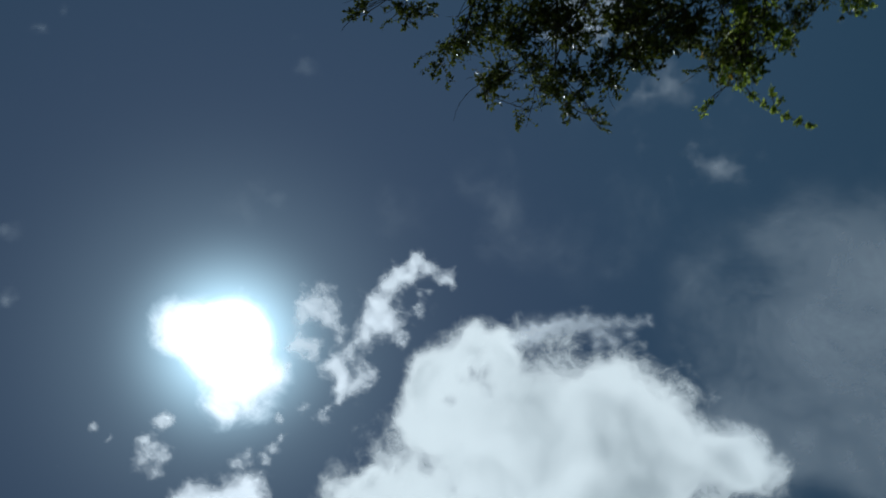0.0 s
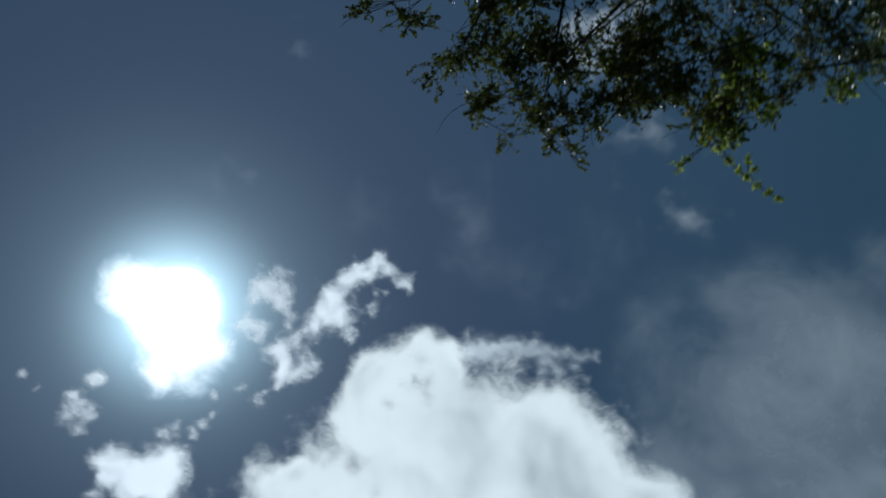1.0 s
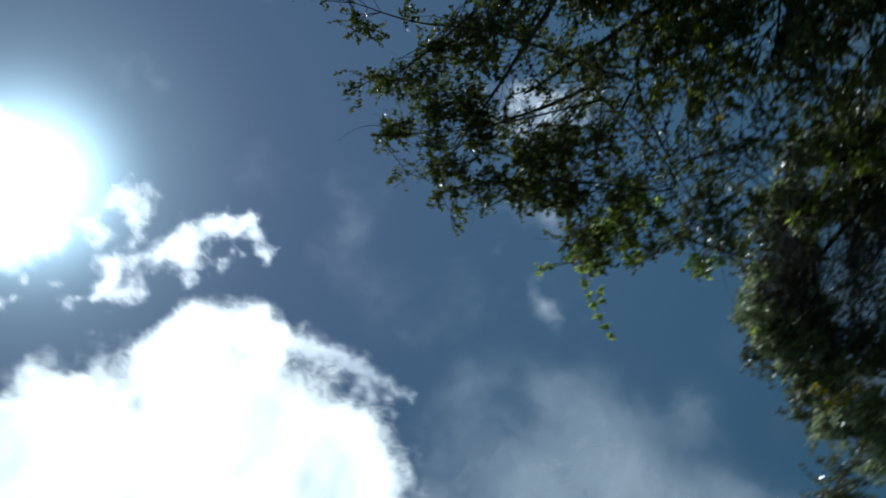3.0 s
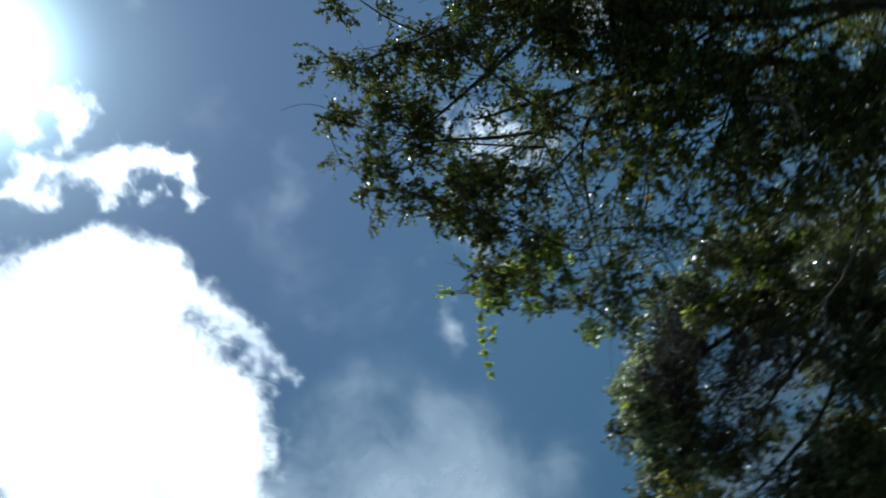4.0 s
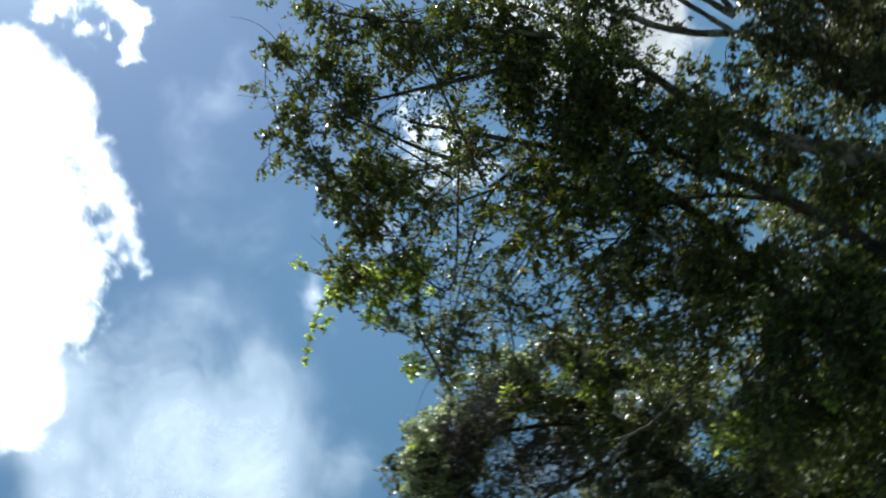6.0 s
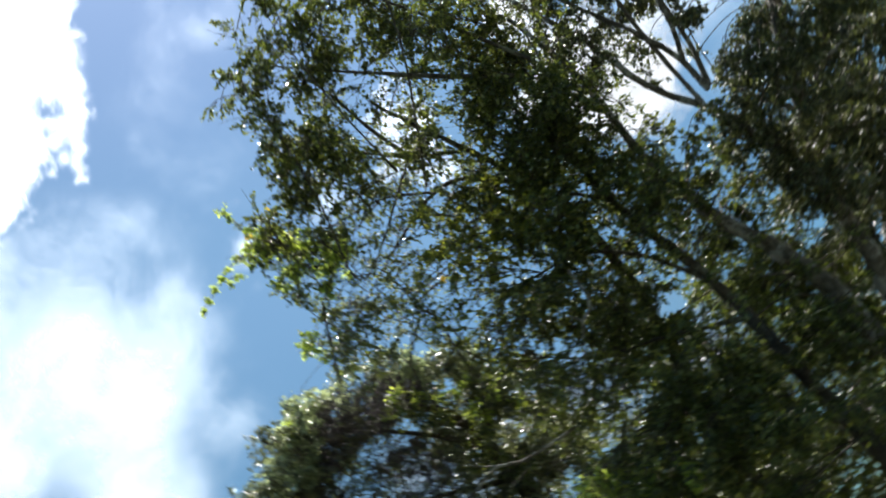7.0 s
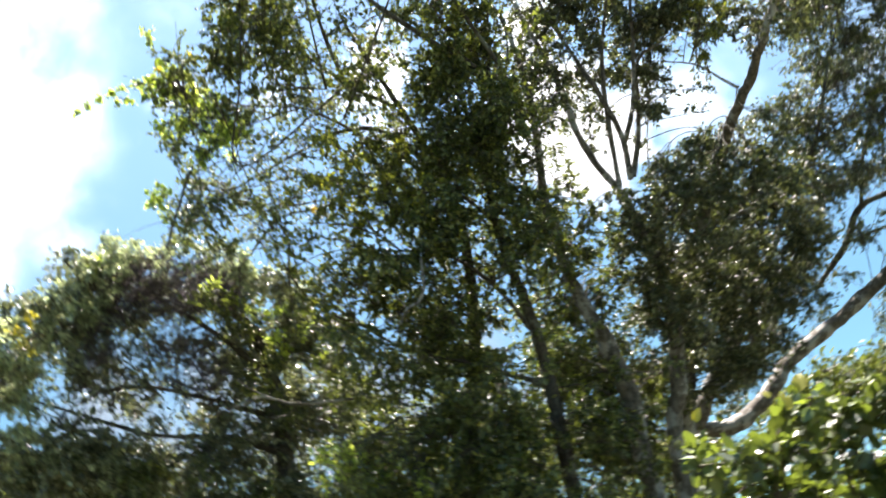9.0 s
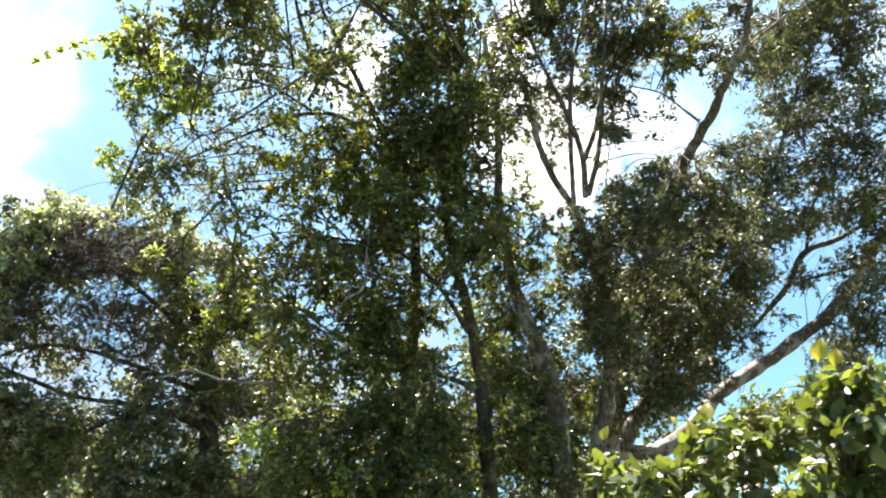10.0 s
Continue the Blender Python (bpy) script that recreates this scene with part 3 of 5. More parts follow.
foliage(shrub, [shrub_trunk, *shrub_limbs],
        [(-3.58, 5.64, 5.07, 0.32), (-3.43, 5.75, 5.3, 0.27), (-3.21, 5.86, 5.47, 0.25), (-2.96, 6.1, 5.51, 0.25), (-2.63, 6.13, 5.37, 0.25),
         (-2.4, 6.37, 5.36, 0.25), (-1.97, 5.98, 4.93, 0.26), (-1.87, 6.36, 4.85, 0.27), (-2.49, 6.47, 4.97, 0.31), (-1.87, 6.57, 4.55, 0.3),
         (-2.3, 6.63, 4.51, 0.39), (-3.35, 5.75, 3.63, 0.41), (-3.14, 6.17, 3.49, 0.43), (-2.7, 6.21, 3.51, 0.42)] + [(-2.37, 6.5, 3.79, 0.43), (-3.37, 6.17, 3.21, 0.43), (-2.78, 6.08, 3.04, 0.41), (-2.37, 6.38, 3.15, 0.42), (-1.92, 6.55, 3.28, 0.37),
         (-2.03, 6.83, 4.07, 0.31), (-4.13, 5.79, 3.83, 0.38), (-3.79, 5.61, 3.42, 0.36), (-3.7, 6.13, 3.63, 0.38), (-3.57, 5.64, 3.86, 0.31),
         (-4.19, 5.42, 4.43, 0.38), (-3.71, 5.31, 4.75, 0.31), (-3.3, 5.37, 5.04, 0.26)],
        LEAF_MATT, 110, leaf=0.047, fill=3.0, layers=3, deep=0.8, ahead=0.05)
foliage(shrub, [shrub_trunk, *shrub_limbs],
        [(-2.98, 6.22, 5.14, 0.33), (-3.25, 5.73, 4.81, 0.32), (-3.36, 5.76, 4.52, 0.32), (-3.33, 6.31, 4.44, 0.28), (-2.9, 6.4, 4.65, 0.28),
         (-2.6, 6.27, 4.19, 0.32), (-3.2, 6.47, 4.02, 0.22), (-2.17, 6.22, 5.52, 0.19)],
        LEAF_MATT, 111, leaf=0.047, fill=1.8, bare=0.3, layers=2, deep=0.6)
foliage(shrub, [shrub_trunk, *shrub_limbs],
        [(-1.78, 7.3, 4.08, 0.35), (-1.62, 7.07, 3.22, 0.39), (-1.81, 6.91, 4.75, 0.26), (-2.18, 6.7, 4.81, 0.28), (-2.64, 6.69, 4.63, 0.23),
         (-2.45, 6.83, 4.22, 0.34), (-1.74, 7.08, 4.46, 0.2), (-3.65, 5.79, 4.78, 0.27), (-3.79, 6.24, 4.46, 0.23), (-2.75, 6.57, 4.01, 0.22)],
        LEAF_MATT, 130, leaf=0.047, fill=3.0, layers=3, deep=0.8)
foliage(shrub, [shrub_trunk, *shrub_limbs],
        [(-3.18, 6.1, 5.16, 0.28), (-2.77, 6.24, 5.07, 0.28), (-2.36, 6.4, 5.04, 0.28), (-3.18, 6.23, 4.72, 0.22), (-3.44, 6.2, 4.21, 0.19),
         (-3.03, 6.34, 4.32, 0.22)],
        LEAF_MATT, 131, leaf=0.047, fill=1.8, bare=0.3, layers=2, deep=0.6)
foliage(shrub, [shrub_trunk, *shrub_limbs],
        [(-2.16, 5.98, 4.76, 0.12), (-2.23, 5.78, 4.77, 0.09), (-1.75, 6.12, 4.48, 0.12), (-2, 6.01, 4.46, 0.11), (-1.9, 5.94, 4.65, 0.09),
         (-3.22, 5.31, 5.08, 0.11)],
        LEAF_LIME, 132, leaf=0.047, fill=3.2, layers=2, deep=0.8)
foliage(shrub, [shrub_trunk, *shrub_limbs],
        [(-3.25, 5.53, 4.51, 0.26), (-3.01, 5.66, 4.64, 0.28), (-2.79, 5.89, 4.73, 0.26), (-3.11, 5.7, 4.23, 0.26), (-2.85, 5.8, 4.34, 0.26),
         (-2.71, 6.1, 4.5, 0.24), (-3.47, 5.86, 4.28, 0.24), (-3.17, 6.15, 4.11, 0.24), (-2.75, 5.96, 4.05, 0.23), (-2.52, 6.09, 4.58, 0.21),
         (-3.41, 5.5, 4.81, 0.21)],
        LEAF_MATT, 135, leaf=0.047, fill=2.4, bare=0.85, layers=2, deep=0.6)
# the shrub's bright rim: sunlit look painted in by paler leaves
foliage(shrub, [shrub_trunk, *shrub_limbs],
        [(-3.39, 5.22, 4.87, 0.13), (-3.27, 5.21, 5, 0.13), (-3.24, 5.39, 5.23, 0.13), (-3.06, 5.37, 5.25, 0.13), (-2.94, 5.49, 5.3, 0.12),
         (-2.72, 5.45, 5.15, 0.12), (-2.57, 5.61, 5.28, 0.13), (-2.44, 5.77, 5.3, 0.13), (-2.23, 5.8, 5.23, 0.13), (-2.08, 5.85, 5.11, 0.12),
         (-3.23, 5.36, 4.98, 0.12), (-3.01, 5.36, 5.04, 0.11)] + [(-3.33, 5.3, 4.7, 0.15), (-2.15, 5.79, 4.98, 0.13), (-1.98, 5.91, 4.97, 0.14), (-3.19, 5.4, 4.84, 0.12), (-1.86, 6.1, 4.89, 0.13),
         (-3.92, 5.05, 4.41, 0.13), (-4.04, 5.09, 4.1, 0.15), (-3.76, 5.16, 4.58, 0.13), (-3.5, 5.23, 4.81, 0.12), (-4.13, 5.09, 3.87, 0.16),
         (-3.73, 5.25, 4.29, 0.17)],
        LEAF_PALE_SUNLIT, 130, leaf=0.047, fill=3.2, layers=2, deep=0.25)
# outer flank, its highlights likewise painted by the paler leaf colour
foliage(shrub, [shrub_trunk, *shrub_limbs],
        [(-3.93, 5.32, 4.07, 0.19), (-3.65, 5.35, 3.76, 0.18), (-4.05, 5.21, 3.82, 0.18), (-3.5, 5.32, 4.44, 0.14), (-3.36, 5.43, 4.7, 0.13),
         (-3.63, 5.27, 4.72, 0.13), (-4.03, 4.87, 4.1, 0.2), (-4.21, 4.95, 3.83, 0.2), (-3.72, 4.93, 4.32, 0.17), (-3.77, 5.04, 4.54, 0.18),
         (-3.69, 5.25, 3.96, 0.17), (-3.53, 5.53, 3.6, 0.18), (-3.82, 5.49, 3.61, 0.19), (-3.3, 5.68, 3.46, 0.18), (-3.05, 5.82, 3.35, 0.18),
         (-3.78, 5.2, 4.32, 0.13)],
        LEAF_PALE_SUNLIT, 134, leaf=0.047, fill=3.2, layers=2, deep=0.3, ahead=0.1)

# darker leaves in the hollow below the rim: shade put into their colour
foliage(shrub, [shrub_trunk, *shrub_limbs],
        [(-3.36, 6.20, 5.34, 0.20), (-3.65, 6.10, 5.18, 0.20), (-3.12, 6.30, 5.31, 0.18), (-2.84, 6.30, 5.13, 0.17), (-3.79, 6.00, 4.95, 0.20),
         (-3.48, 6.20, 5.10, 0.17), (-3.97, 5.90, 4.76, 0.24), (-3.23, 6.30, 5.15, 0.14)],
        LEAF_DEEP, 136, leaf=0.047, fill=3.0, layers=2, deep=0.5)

# darker leaves round the limb and low down, shade painted in by colour
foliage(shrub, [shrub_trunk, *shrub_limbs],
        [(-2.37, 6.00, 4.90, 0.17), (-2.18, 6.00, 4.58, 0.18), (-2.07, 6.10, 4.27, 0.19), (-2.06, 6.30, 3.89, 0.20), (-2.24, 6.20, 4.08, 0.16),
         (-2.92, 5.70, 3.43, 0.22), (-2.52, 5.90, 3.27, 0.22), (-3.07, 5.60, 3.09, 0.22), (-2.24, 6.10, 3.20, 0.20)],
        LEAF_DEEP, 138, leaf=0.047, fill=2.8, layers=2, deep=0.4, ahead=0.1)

foliage(shrub, [shrub_trunk, *shrub_limbs],
        [(-3.48, 4.94, 4.52, 0.07), (-3.44, 4.94, 4.24, 0.06), (-3.56, 4.89, 4.40, 0.05)],
        LEAF_YELLOW, 137, leaf=0.045, fill=1.8, layers=1, bare=0.2)

arching = thing("tree", "arching tree with thin bare twigs and light green leaf sprays", "tree", "trees of the wood edge")
arching_trunk = [(-0.71, 6.27, -0.1, 0.082), (-0.54, 6.14, 2.88, 0.061), (-0.36, 6, 3.81, 0.052), (-0.22, 5.68, 4.7, 0.044), (-0.33, 5.48, 5.31, 0.035),
         (-0.47, 5.3, 5.77, 0.026), (-0.7, 5.06, 6.33, 0.019), (-0.86, 4.93, 6.81, 0.012)]
arching_limbs = [
    [(-0.3, 5.49, 5.3, 0.026), (-0.66, 5.31, 5.71, 0.021), (-1.02, 5.31, 5.85, 0.016), (-1.55, 5.42, 5.79, 0.012), (-2.07, 5.43, 5.59, 0.007),
         (-2.59, 5.41, 5.36, 0.005)],
    [(-0.95, 5.32, 5.84, 0.014), (-1.38, 5.31, 6.2, 0.01), (-1.9, 5.21, 6.31, 0.007), (-2.39, 5.03, 6.53, 0.006), (-2.8, 4.95, 6.57, 0.005),
         (-3.22, 4.92, 6.38, 0.003)],
    [(-0.22, 5.67, 4.75, 0.019), (-0.84, 5.48, 5.45, 0.012), (-1.29, 5.56, 5.3, 0.01), (-1.76, 5.63, 5.32, 0.007), (-2.13, 5.72, 5, 0.005)],
    [(-0.55, 5.24, 5.91, 0.019), (-0.92, 5.18, 6.22, 0.012), (-1.32, 5.02, 6.64, 0.007), (-1.64, 4.9, 6.95, 0.005)],
    [(-0.86, 5.04, 5.92, 0.021), (-0.98, 4.82, 6.42, 0.016), (-1.08, 4.65, 7.05, 0.009), (-1.29, 4.47, 7.59, 0.005)],
    [(0.16, 4.73, 5.69, 0.022), (-0.3, 4.58, 6.15, 0.018), (-0.85, 4.48, 6.86, 0.011), (-1.28, 4.31, 7.35, 0.007)],
    [(-0.9, 4.68, 5.46, 0.011), (-0.3, 4.35, 6.4, 0.009), (0, 4.11, 7.16, 0.007), (0.42, 3.85, 7.85, 0.003)],
    [(-0.99, 4.59, 5.7, 0.009), (-1.01, 4.32, 6.4, 0.007), (-0.99, 4.12, 7.12, 0.005), (-0.9, 3.94, 7.78, 0.002)],
    [(-0.92, 5.18, 6.22, 0.011), (-1.73, 4.72, 5.27, 0.008), (-1.61, 4.49, 5.99, 0.007), (-1.5, 4.24, 6.64, 0.005), (-1.51, 4.08, 7.26, 0.003)],
    [(-1.38, 5.31, 6.2, 0.008), (-2, 4.72, 5.68, 0.006), (-2.1, 4.46, 6, 0.003)],
    [(0.34, 4.72, 5.65, 0.018), (0.04, 4.46, 6.39, 0.013), (-0.24, 4.28, 7.08, 0.009), (-0.45, 4.12, 7.68, 0.005)],
]
grow(arching, arching_trunk, arching_limbs, BARK_DARK, 12)
foliage(arching, [arching_trunk, *arching_limbs],
        [(-2.4, 4.89, 6.52, 0.19), (-2.12, 4.89, 6.18, 0.19), (-2.05, 5.33, 6.21, 0.16), (-2.46, 5.1, 5.99, 0.19), (-2.44, 5.34, 5.81, 0.19),
         (-2.68, 5.27, 5.59, 0.13), (-2.42, 5.18, 5.25, 0.14), (-1.74, 4.98, 6.52, 0.18), (-1.52, 5.08, 6.2, 0.15), (-1.39, 5.37, 5.53, 0.14),
         (-1.94, 5.22, 5.33, 0.12), (-0.95, 4.46, 8, 0.2)] + [(-1.33, 4.61, 7.88, 0.2), (-1.6, 4.38, 7.49, 0.12), (-1.86, 4.61, 7.67, 0.07), (-1.77, 4.82, 6.86, 0.16), (-0.95, 4.76, 7.35, 0.22),
         (-0.61, 4.73, 8.13, 0.2), (-0.43, 4.83, 7.52, 0.27), (-0.45, 4.27, 8.11, 0.17), (-0.87, 4.35, 8.1, 0.16), (-1.45, 4.54, 7.76, 0.15),
         (-1.82, 4.28, 7.32, 0.08)],
        LEAF_FRESH, 120, leaf=0.039, width=0.6, spread=1.15, fill=2.2, layers=2, deep=0.5, bare=0.3)
foliage(arching, [arching_trunk, *arching_limbs],
        [(-2.27, 5.55, 5.76, 0.23), (-1.68, 5.2, 5.85, 0.21), (-1.21, 5.65, 6.04, 0.23), (-0.96, 5.43, 6.84, 0.23), (-1.21, 5.17, 6.25, 0.21),
         (-1.44, 5.29, 6.84, 0.2), (-2.39, 5.35, 5.24, 0.15), (-0.55, 5.44, 6.6, 0.25), (-0.31, 5.14, 6.62, 0.24), (-1.15, 4.85, 7.01, 0.21),
         (-1.28, 5.08, 6.57, 0.24), (-1.81, 4.84, 7.49, 0.16), (-1.73, 4.76, 6.75, 0.14), (-1.47, 5.12, 6.77, 0.23), (-0.59, 4.83, 7.89, 0.25)],
        LEAF_FRESH, 121, leaf=0.039, width=0.6, spread=1.15, fill=1.8, bare=0.47, layers=2, deep=0.6)
foliage(arching, [arching_trunk, *arching_limbs],
        [(0.46, 3.96, 8.13, 0.11), (-0.01, 3.98, 7.51, 0.16), (-0.39, 3.95, 7.63, 0.16), (-0.89, 4.03, 7.62, 0.16), (-0.37, 4.38, 7.2, 0.22),
         (-0.77, 4.05, 7.08, 0.18), (-1.33, 4.24, 7.3, 0.13), (-1.53, 4.19, 7.38, 0.08), (-0.29, 4.6, 6.78, 0.26), (-1.45, 4.11, 6.63, 0.13),
         (-1.71, 4.57, 6.6, 0.13), (-0.74, 4.63, 5.63, 0.27), (-0.72, 4.09, 7.14, 0.23), (-1.02, 4.34, 6.86, 0.23), (-1.38, 4.55, 6.63, 0.24),
         (-1.27, 4.1, 7, 0.18), (-1.71, 4.51, 6.61, 0.22), (-1.79, 4.47, 6.11, 0.21)],
        LEAF_DEEP, 144, leaf=0.039, width=0.6, spread=1.15, fill=2.8, layers=4, deep=0.6)
foliage(arching, [arching_trunk, *arching_limbs],
        [(-0.99, 4.36, 6.56, 0.27), (-0.68, 4.53, 6.23, 0.27), (-0.58, 4.27, 6.68, 0.23), (-1.22, 4.35, 6.21, 0.22), (-1.61, 4.06, 6.81, 0.11),
         (-2.35, 4.46, 6.04, 0.08), (-1.69, 4.72, 6.32, 0.17), (-1.34, 4.55, 5.76, 0.16), (-1.58, 4.55, 5.48, 0.16), (-1.57, 4.67, 6.34, 0.24),
         (-0.44, 4.14, 7.27, 0.21), (-2.13, 4.36, 5.96, 0.16), (-2.03, 4.41, 5.66, 0.16)],
        LEAF_DEEP, 145, leaf=0.039, width=0.6, spread=1.15, fill=1.8, bare=0.3, layers=2, deep=0.6)
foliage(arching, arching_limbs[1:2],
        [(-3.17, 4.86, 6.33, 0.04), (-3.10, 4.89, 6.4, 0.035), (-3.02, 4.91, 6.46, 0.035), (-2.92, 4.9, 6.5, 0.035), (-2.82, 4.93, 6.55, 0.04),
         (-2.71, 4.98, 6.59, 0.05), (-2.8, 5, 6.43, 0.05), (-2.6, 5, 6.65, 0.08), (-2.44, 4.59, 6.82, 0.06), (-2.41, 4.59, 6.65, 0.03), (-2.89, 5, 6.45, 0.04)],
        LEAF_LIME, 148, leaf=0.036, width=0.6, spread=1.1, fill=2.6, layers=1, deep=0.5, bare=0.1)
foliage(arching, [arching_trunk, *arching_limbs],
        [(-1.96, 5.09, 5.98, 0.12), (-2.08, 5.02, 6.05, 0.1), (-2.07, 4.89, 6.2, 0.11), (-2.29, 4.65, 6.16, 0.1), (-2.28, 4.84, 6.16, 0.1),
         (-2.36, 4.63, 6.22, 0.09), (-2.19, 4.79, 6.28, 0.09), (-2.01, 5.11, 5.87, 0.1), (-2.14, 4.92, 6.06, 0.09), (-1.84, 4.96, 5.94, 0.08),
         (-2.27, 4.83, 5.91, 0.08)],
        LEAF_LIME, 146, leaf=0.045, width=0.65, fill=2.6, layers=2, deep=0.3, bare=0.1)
foliage(arching, [arching_trunk, *arching_limbs],
        [(-2.24, 4.64, 5.51, 0.15), (-1.93, 4.49, 6.04, 0.12), (-2.22, 4.58, 6.07, 0.11), (-0.5, 4.99, 6.42, 0.12), (-0.63, 4.99, 6.04, 0.12),
         (-0.46, 5.31, 5.99, 0.12), (-0.67, 4.88, 6.4, 0.11)],
        LEAF_FRESH, 146, leaf=0.039, width=0.6, spread=1.15, fill=1.8, layers=2, deep=0.5, bare=0.3)
foliage(arching, [arching_trunk, *arching_limbs],
        [(-1.31, 4.68, 6.24, 0.24), (-1.67, 4.67, 5.91, 0.17), (-2.14, 5.1, 4.87, 0.24)],
        LEAF_DEEP, 146, leaf=0.039, width=0.6, spread=1.15, fill=2.2, layers=3, deep=0.5)
foliage(arching, [arching_trunk, *arching_limbs],
        [(-1.01, 4.54, 5.9, 0.2), (-1.09, 4.77, 5.33, 0.2), (-1.02, 4.75, 4.83, 0.22), (-1.57, 4.76, 5.01, 0.2), (-1.47, 4.76, 4.55, 0.2),
         (-1.92, 4.65, 5.4, 0.18), (-1.96, 4.72, 4.76, 0.18), (-1.19, 4.81, 4.29, 0.22)],
        LEAF_DEEP, 145, leaf=0.039, width=0.6, spread=1.15, fill=1.8, bare=0.42, layers=2, deep=0.6)
foliage(arching, [arching_trunk, *arching_limbs],
        [(-2.27, 5.55, 5.7, 0.3), (-1.78, 5.26, 5.67, 0.29), (-1.49, 5.35, 5.94, 0.29), (-1.13, 5.26, 6.12, 0.29), (-1.59, 5.6, 5.42, 0.27),
         (-1.17, 5.47, 5.57, 0.26), (-1.87, 5.15, 6.13, 0.27), (-0.77, 5.47, 6.25, 0.27), (-0.6, 5.59, 5.83, 0.24)],
        LEAF_FRESH, 149, leaf=0.039, width=0.6, spread=1.2, fill=2.4, bare=0.7, layers=2, deep=0.6)
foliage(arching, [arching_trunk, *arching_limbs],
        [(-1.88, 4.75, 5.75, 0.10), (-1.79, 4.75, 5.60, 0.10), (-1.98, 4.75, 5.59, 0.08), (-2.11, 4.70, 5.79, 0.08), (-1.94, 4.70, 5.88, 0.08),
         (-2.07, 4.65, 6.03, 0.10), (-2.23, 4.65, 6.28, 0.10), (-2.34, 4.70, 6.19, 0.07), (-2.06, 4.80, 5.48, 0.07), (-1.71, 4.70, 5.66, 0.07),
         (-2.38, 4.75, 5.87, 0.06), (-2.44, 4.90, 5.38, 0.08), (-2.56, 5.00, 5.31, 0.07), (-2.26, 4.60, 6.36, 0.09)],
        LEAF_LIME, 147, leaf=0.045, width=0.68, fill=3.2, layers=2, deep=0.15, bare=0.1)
bare_twigs(arching, [arching_limbs[0], arching_limbs[1][:4], *arching_limbs[2:]], 150, 0.7, 149)

central = thing("tree", "dark dense tree hung with vines, slim dark trunk", "tree", "trees of the wood edge")
central_trunk = [(0.13, 5.93, -0.1, 0.081), (0.14, 5.8, 2.74, 0.06), (0.15, 5.69, 3.42, 0.048), (0.12, 5.58, 3.97, 0.042), (0.06, 5.47, 4.4, 0.036),
         (0.05, 5.31, 4.93, 0.028), (0.18, 5.1, 5.53, 0.02), (0.32, 4.93, 6.2, 0.014), (0.46, 4.77, 6.79, 0.008)]
central_limbs = [
    [(0.13, 5.61, 3.84, 0.02), (-0.09, 5.42, 4.2, 0.016), (-0.4, 5.24, 4.44, 0.012), (-0.85, 5.16, 4.54, 0.008)],
    [(0.15, 5.69, 3.42, 0.024), (-0.35, 5.54, 3.64, 0.016), (-0.83, 5.45, 3.84, 0.01), (-1.16, 5.42, 4.13, 0.006)],
    [(0.07, 5.39, 4.67, 0.018), (-0.23, 5.2, 4.94, 0.012), (-0.57, 5.08, 4.91, 0.008), (-0.91, 5.07, 5.1, 0.006)],
    [(0.17, 5.13, 5.44, 0.014), (0.39, 4.99, 5.77, 0.01), (0.48, 4.93, 6.18, 0.008), (0.38, 4.89, 6.54, 0.006)],
    [(0.14, 5.74, 3.14, 0.024), (-0.22, 5.55, 3.12, 0.015), (-0.7, 5.5, 3.16, 0.01)],
]
grow(central, central_trunk, central_limbs, BARK_DARK, 13)
foliage(central, [central_trunk, *central_limbs],
        [(0.27, 4.81, 6.16, 0.22), (0.08, 5.1, 5.96, 0.25), (0.27, 4.97, 5.48, 0.24), (0.08, 5.07, 5.14, 0.28), (-0.2, 4.89, 4.75, 0.25),
         (0.37, 5.43, 5.24, 0.17), (-0.36, 4.96, 4.47, 0.25), (0, 5.29, 4.66, 0.28), (0.32, 5.52, 4.79, 0.17), (-0.56, 5.09, 4.23, 0.26),
         (-1, 5.48, 4.34, 0.22), (-0.65, 5.77, 4.09, 0.35)] + [(-0.24, 5.57, 4, 0.22), (-0.37, 5.77, 3.63, 0.36), (-0.84, 5.19, 3.57, 0.29), (-0.66, 5.55, 3.21, 0.37), (-0.13, 5.37, 3.14, 0.31),
         (-1.19, 5.75, 3.36, 0.27), (-0.48, 5.52, 2.79, 0.36), (-1.03, 5.56, 2.85, 0.35), (-0.11, 6.07, 2.86, 0.35), (0.32, 5.83, 3.58, 0.18),
         (0.36, 6, 3.18, 0.25)],
        LEAF_DEEP, 130, leaf=0.046, fill=2.9, layers=3)
foliage(central, [central_trunk, *central_limbs],
        [(-0.68, 5.23, 4.96, 0.22), (-0.92, 5.14, 5.15, 0.19), (-1.07, 5.39, 4.79, 0.23), (-1.3, 5.27, 4.51, 0.22), (-1.33, 5.25, 4.12, 0.22),
         (0.26, 5.46, 4.19, 0.18), (0.03, 5.35, 4.06, 0.17), (0.3, 5.54, 3.79, 0.17), (-0.33, 5.48, 5.3, 0.23), (-1.31, 5.72, 3.9, 0.23),
         (-0.66, 5.21, 5.33, 0.18), (-1.36, 5.59, 3.08, 0.27), (0.07, 4.76, 6.13, 0.26)],
        LEAF_DEEP, 131, leaf=0.048, fill=1.8, bare=0.3, layers=2, deep=0.6)
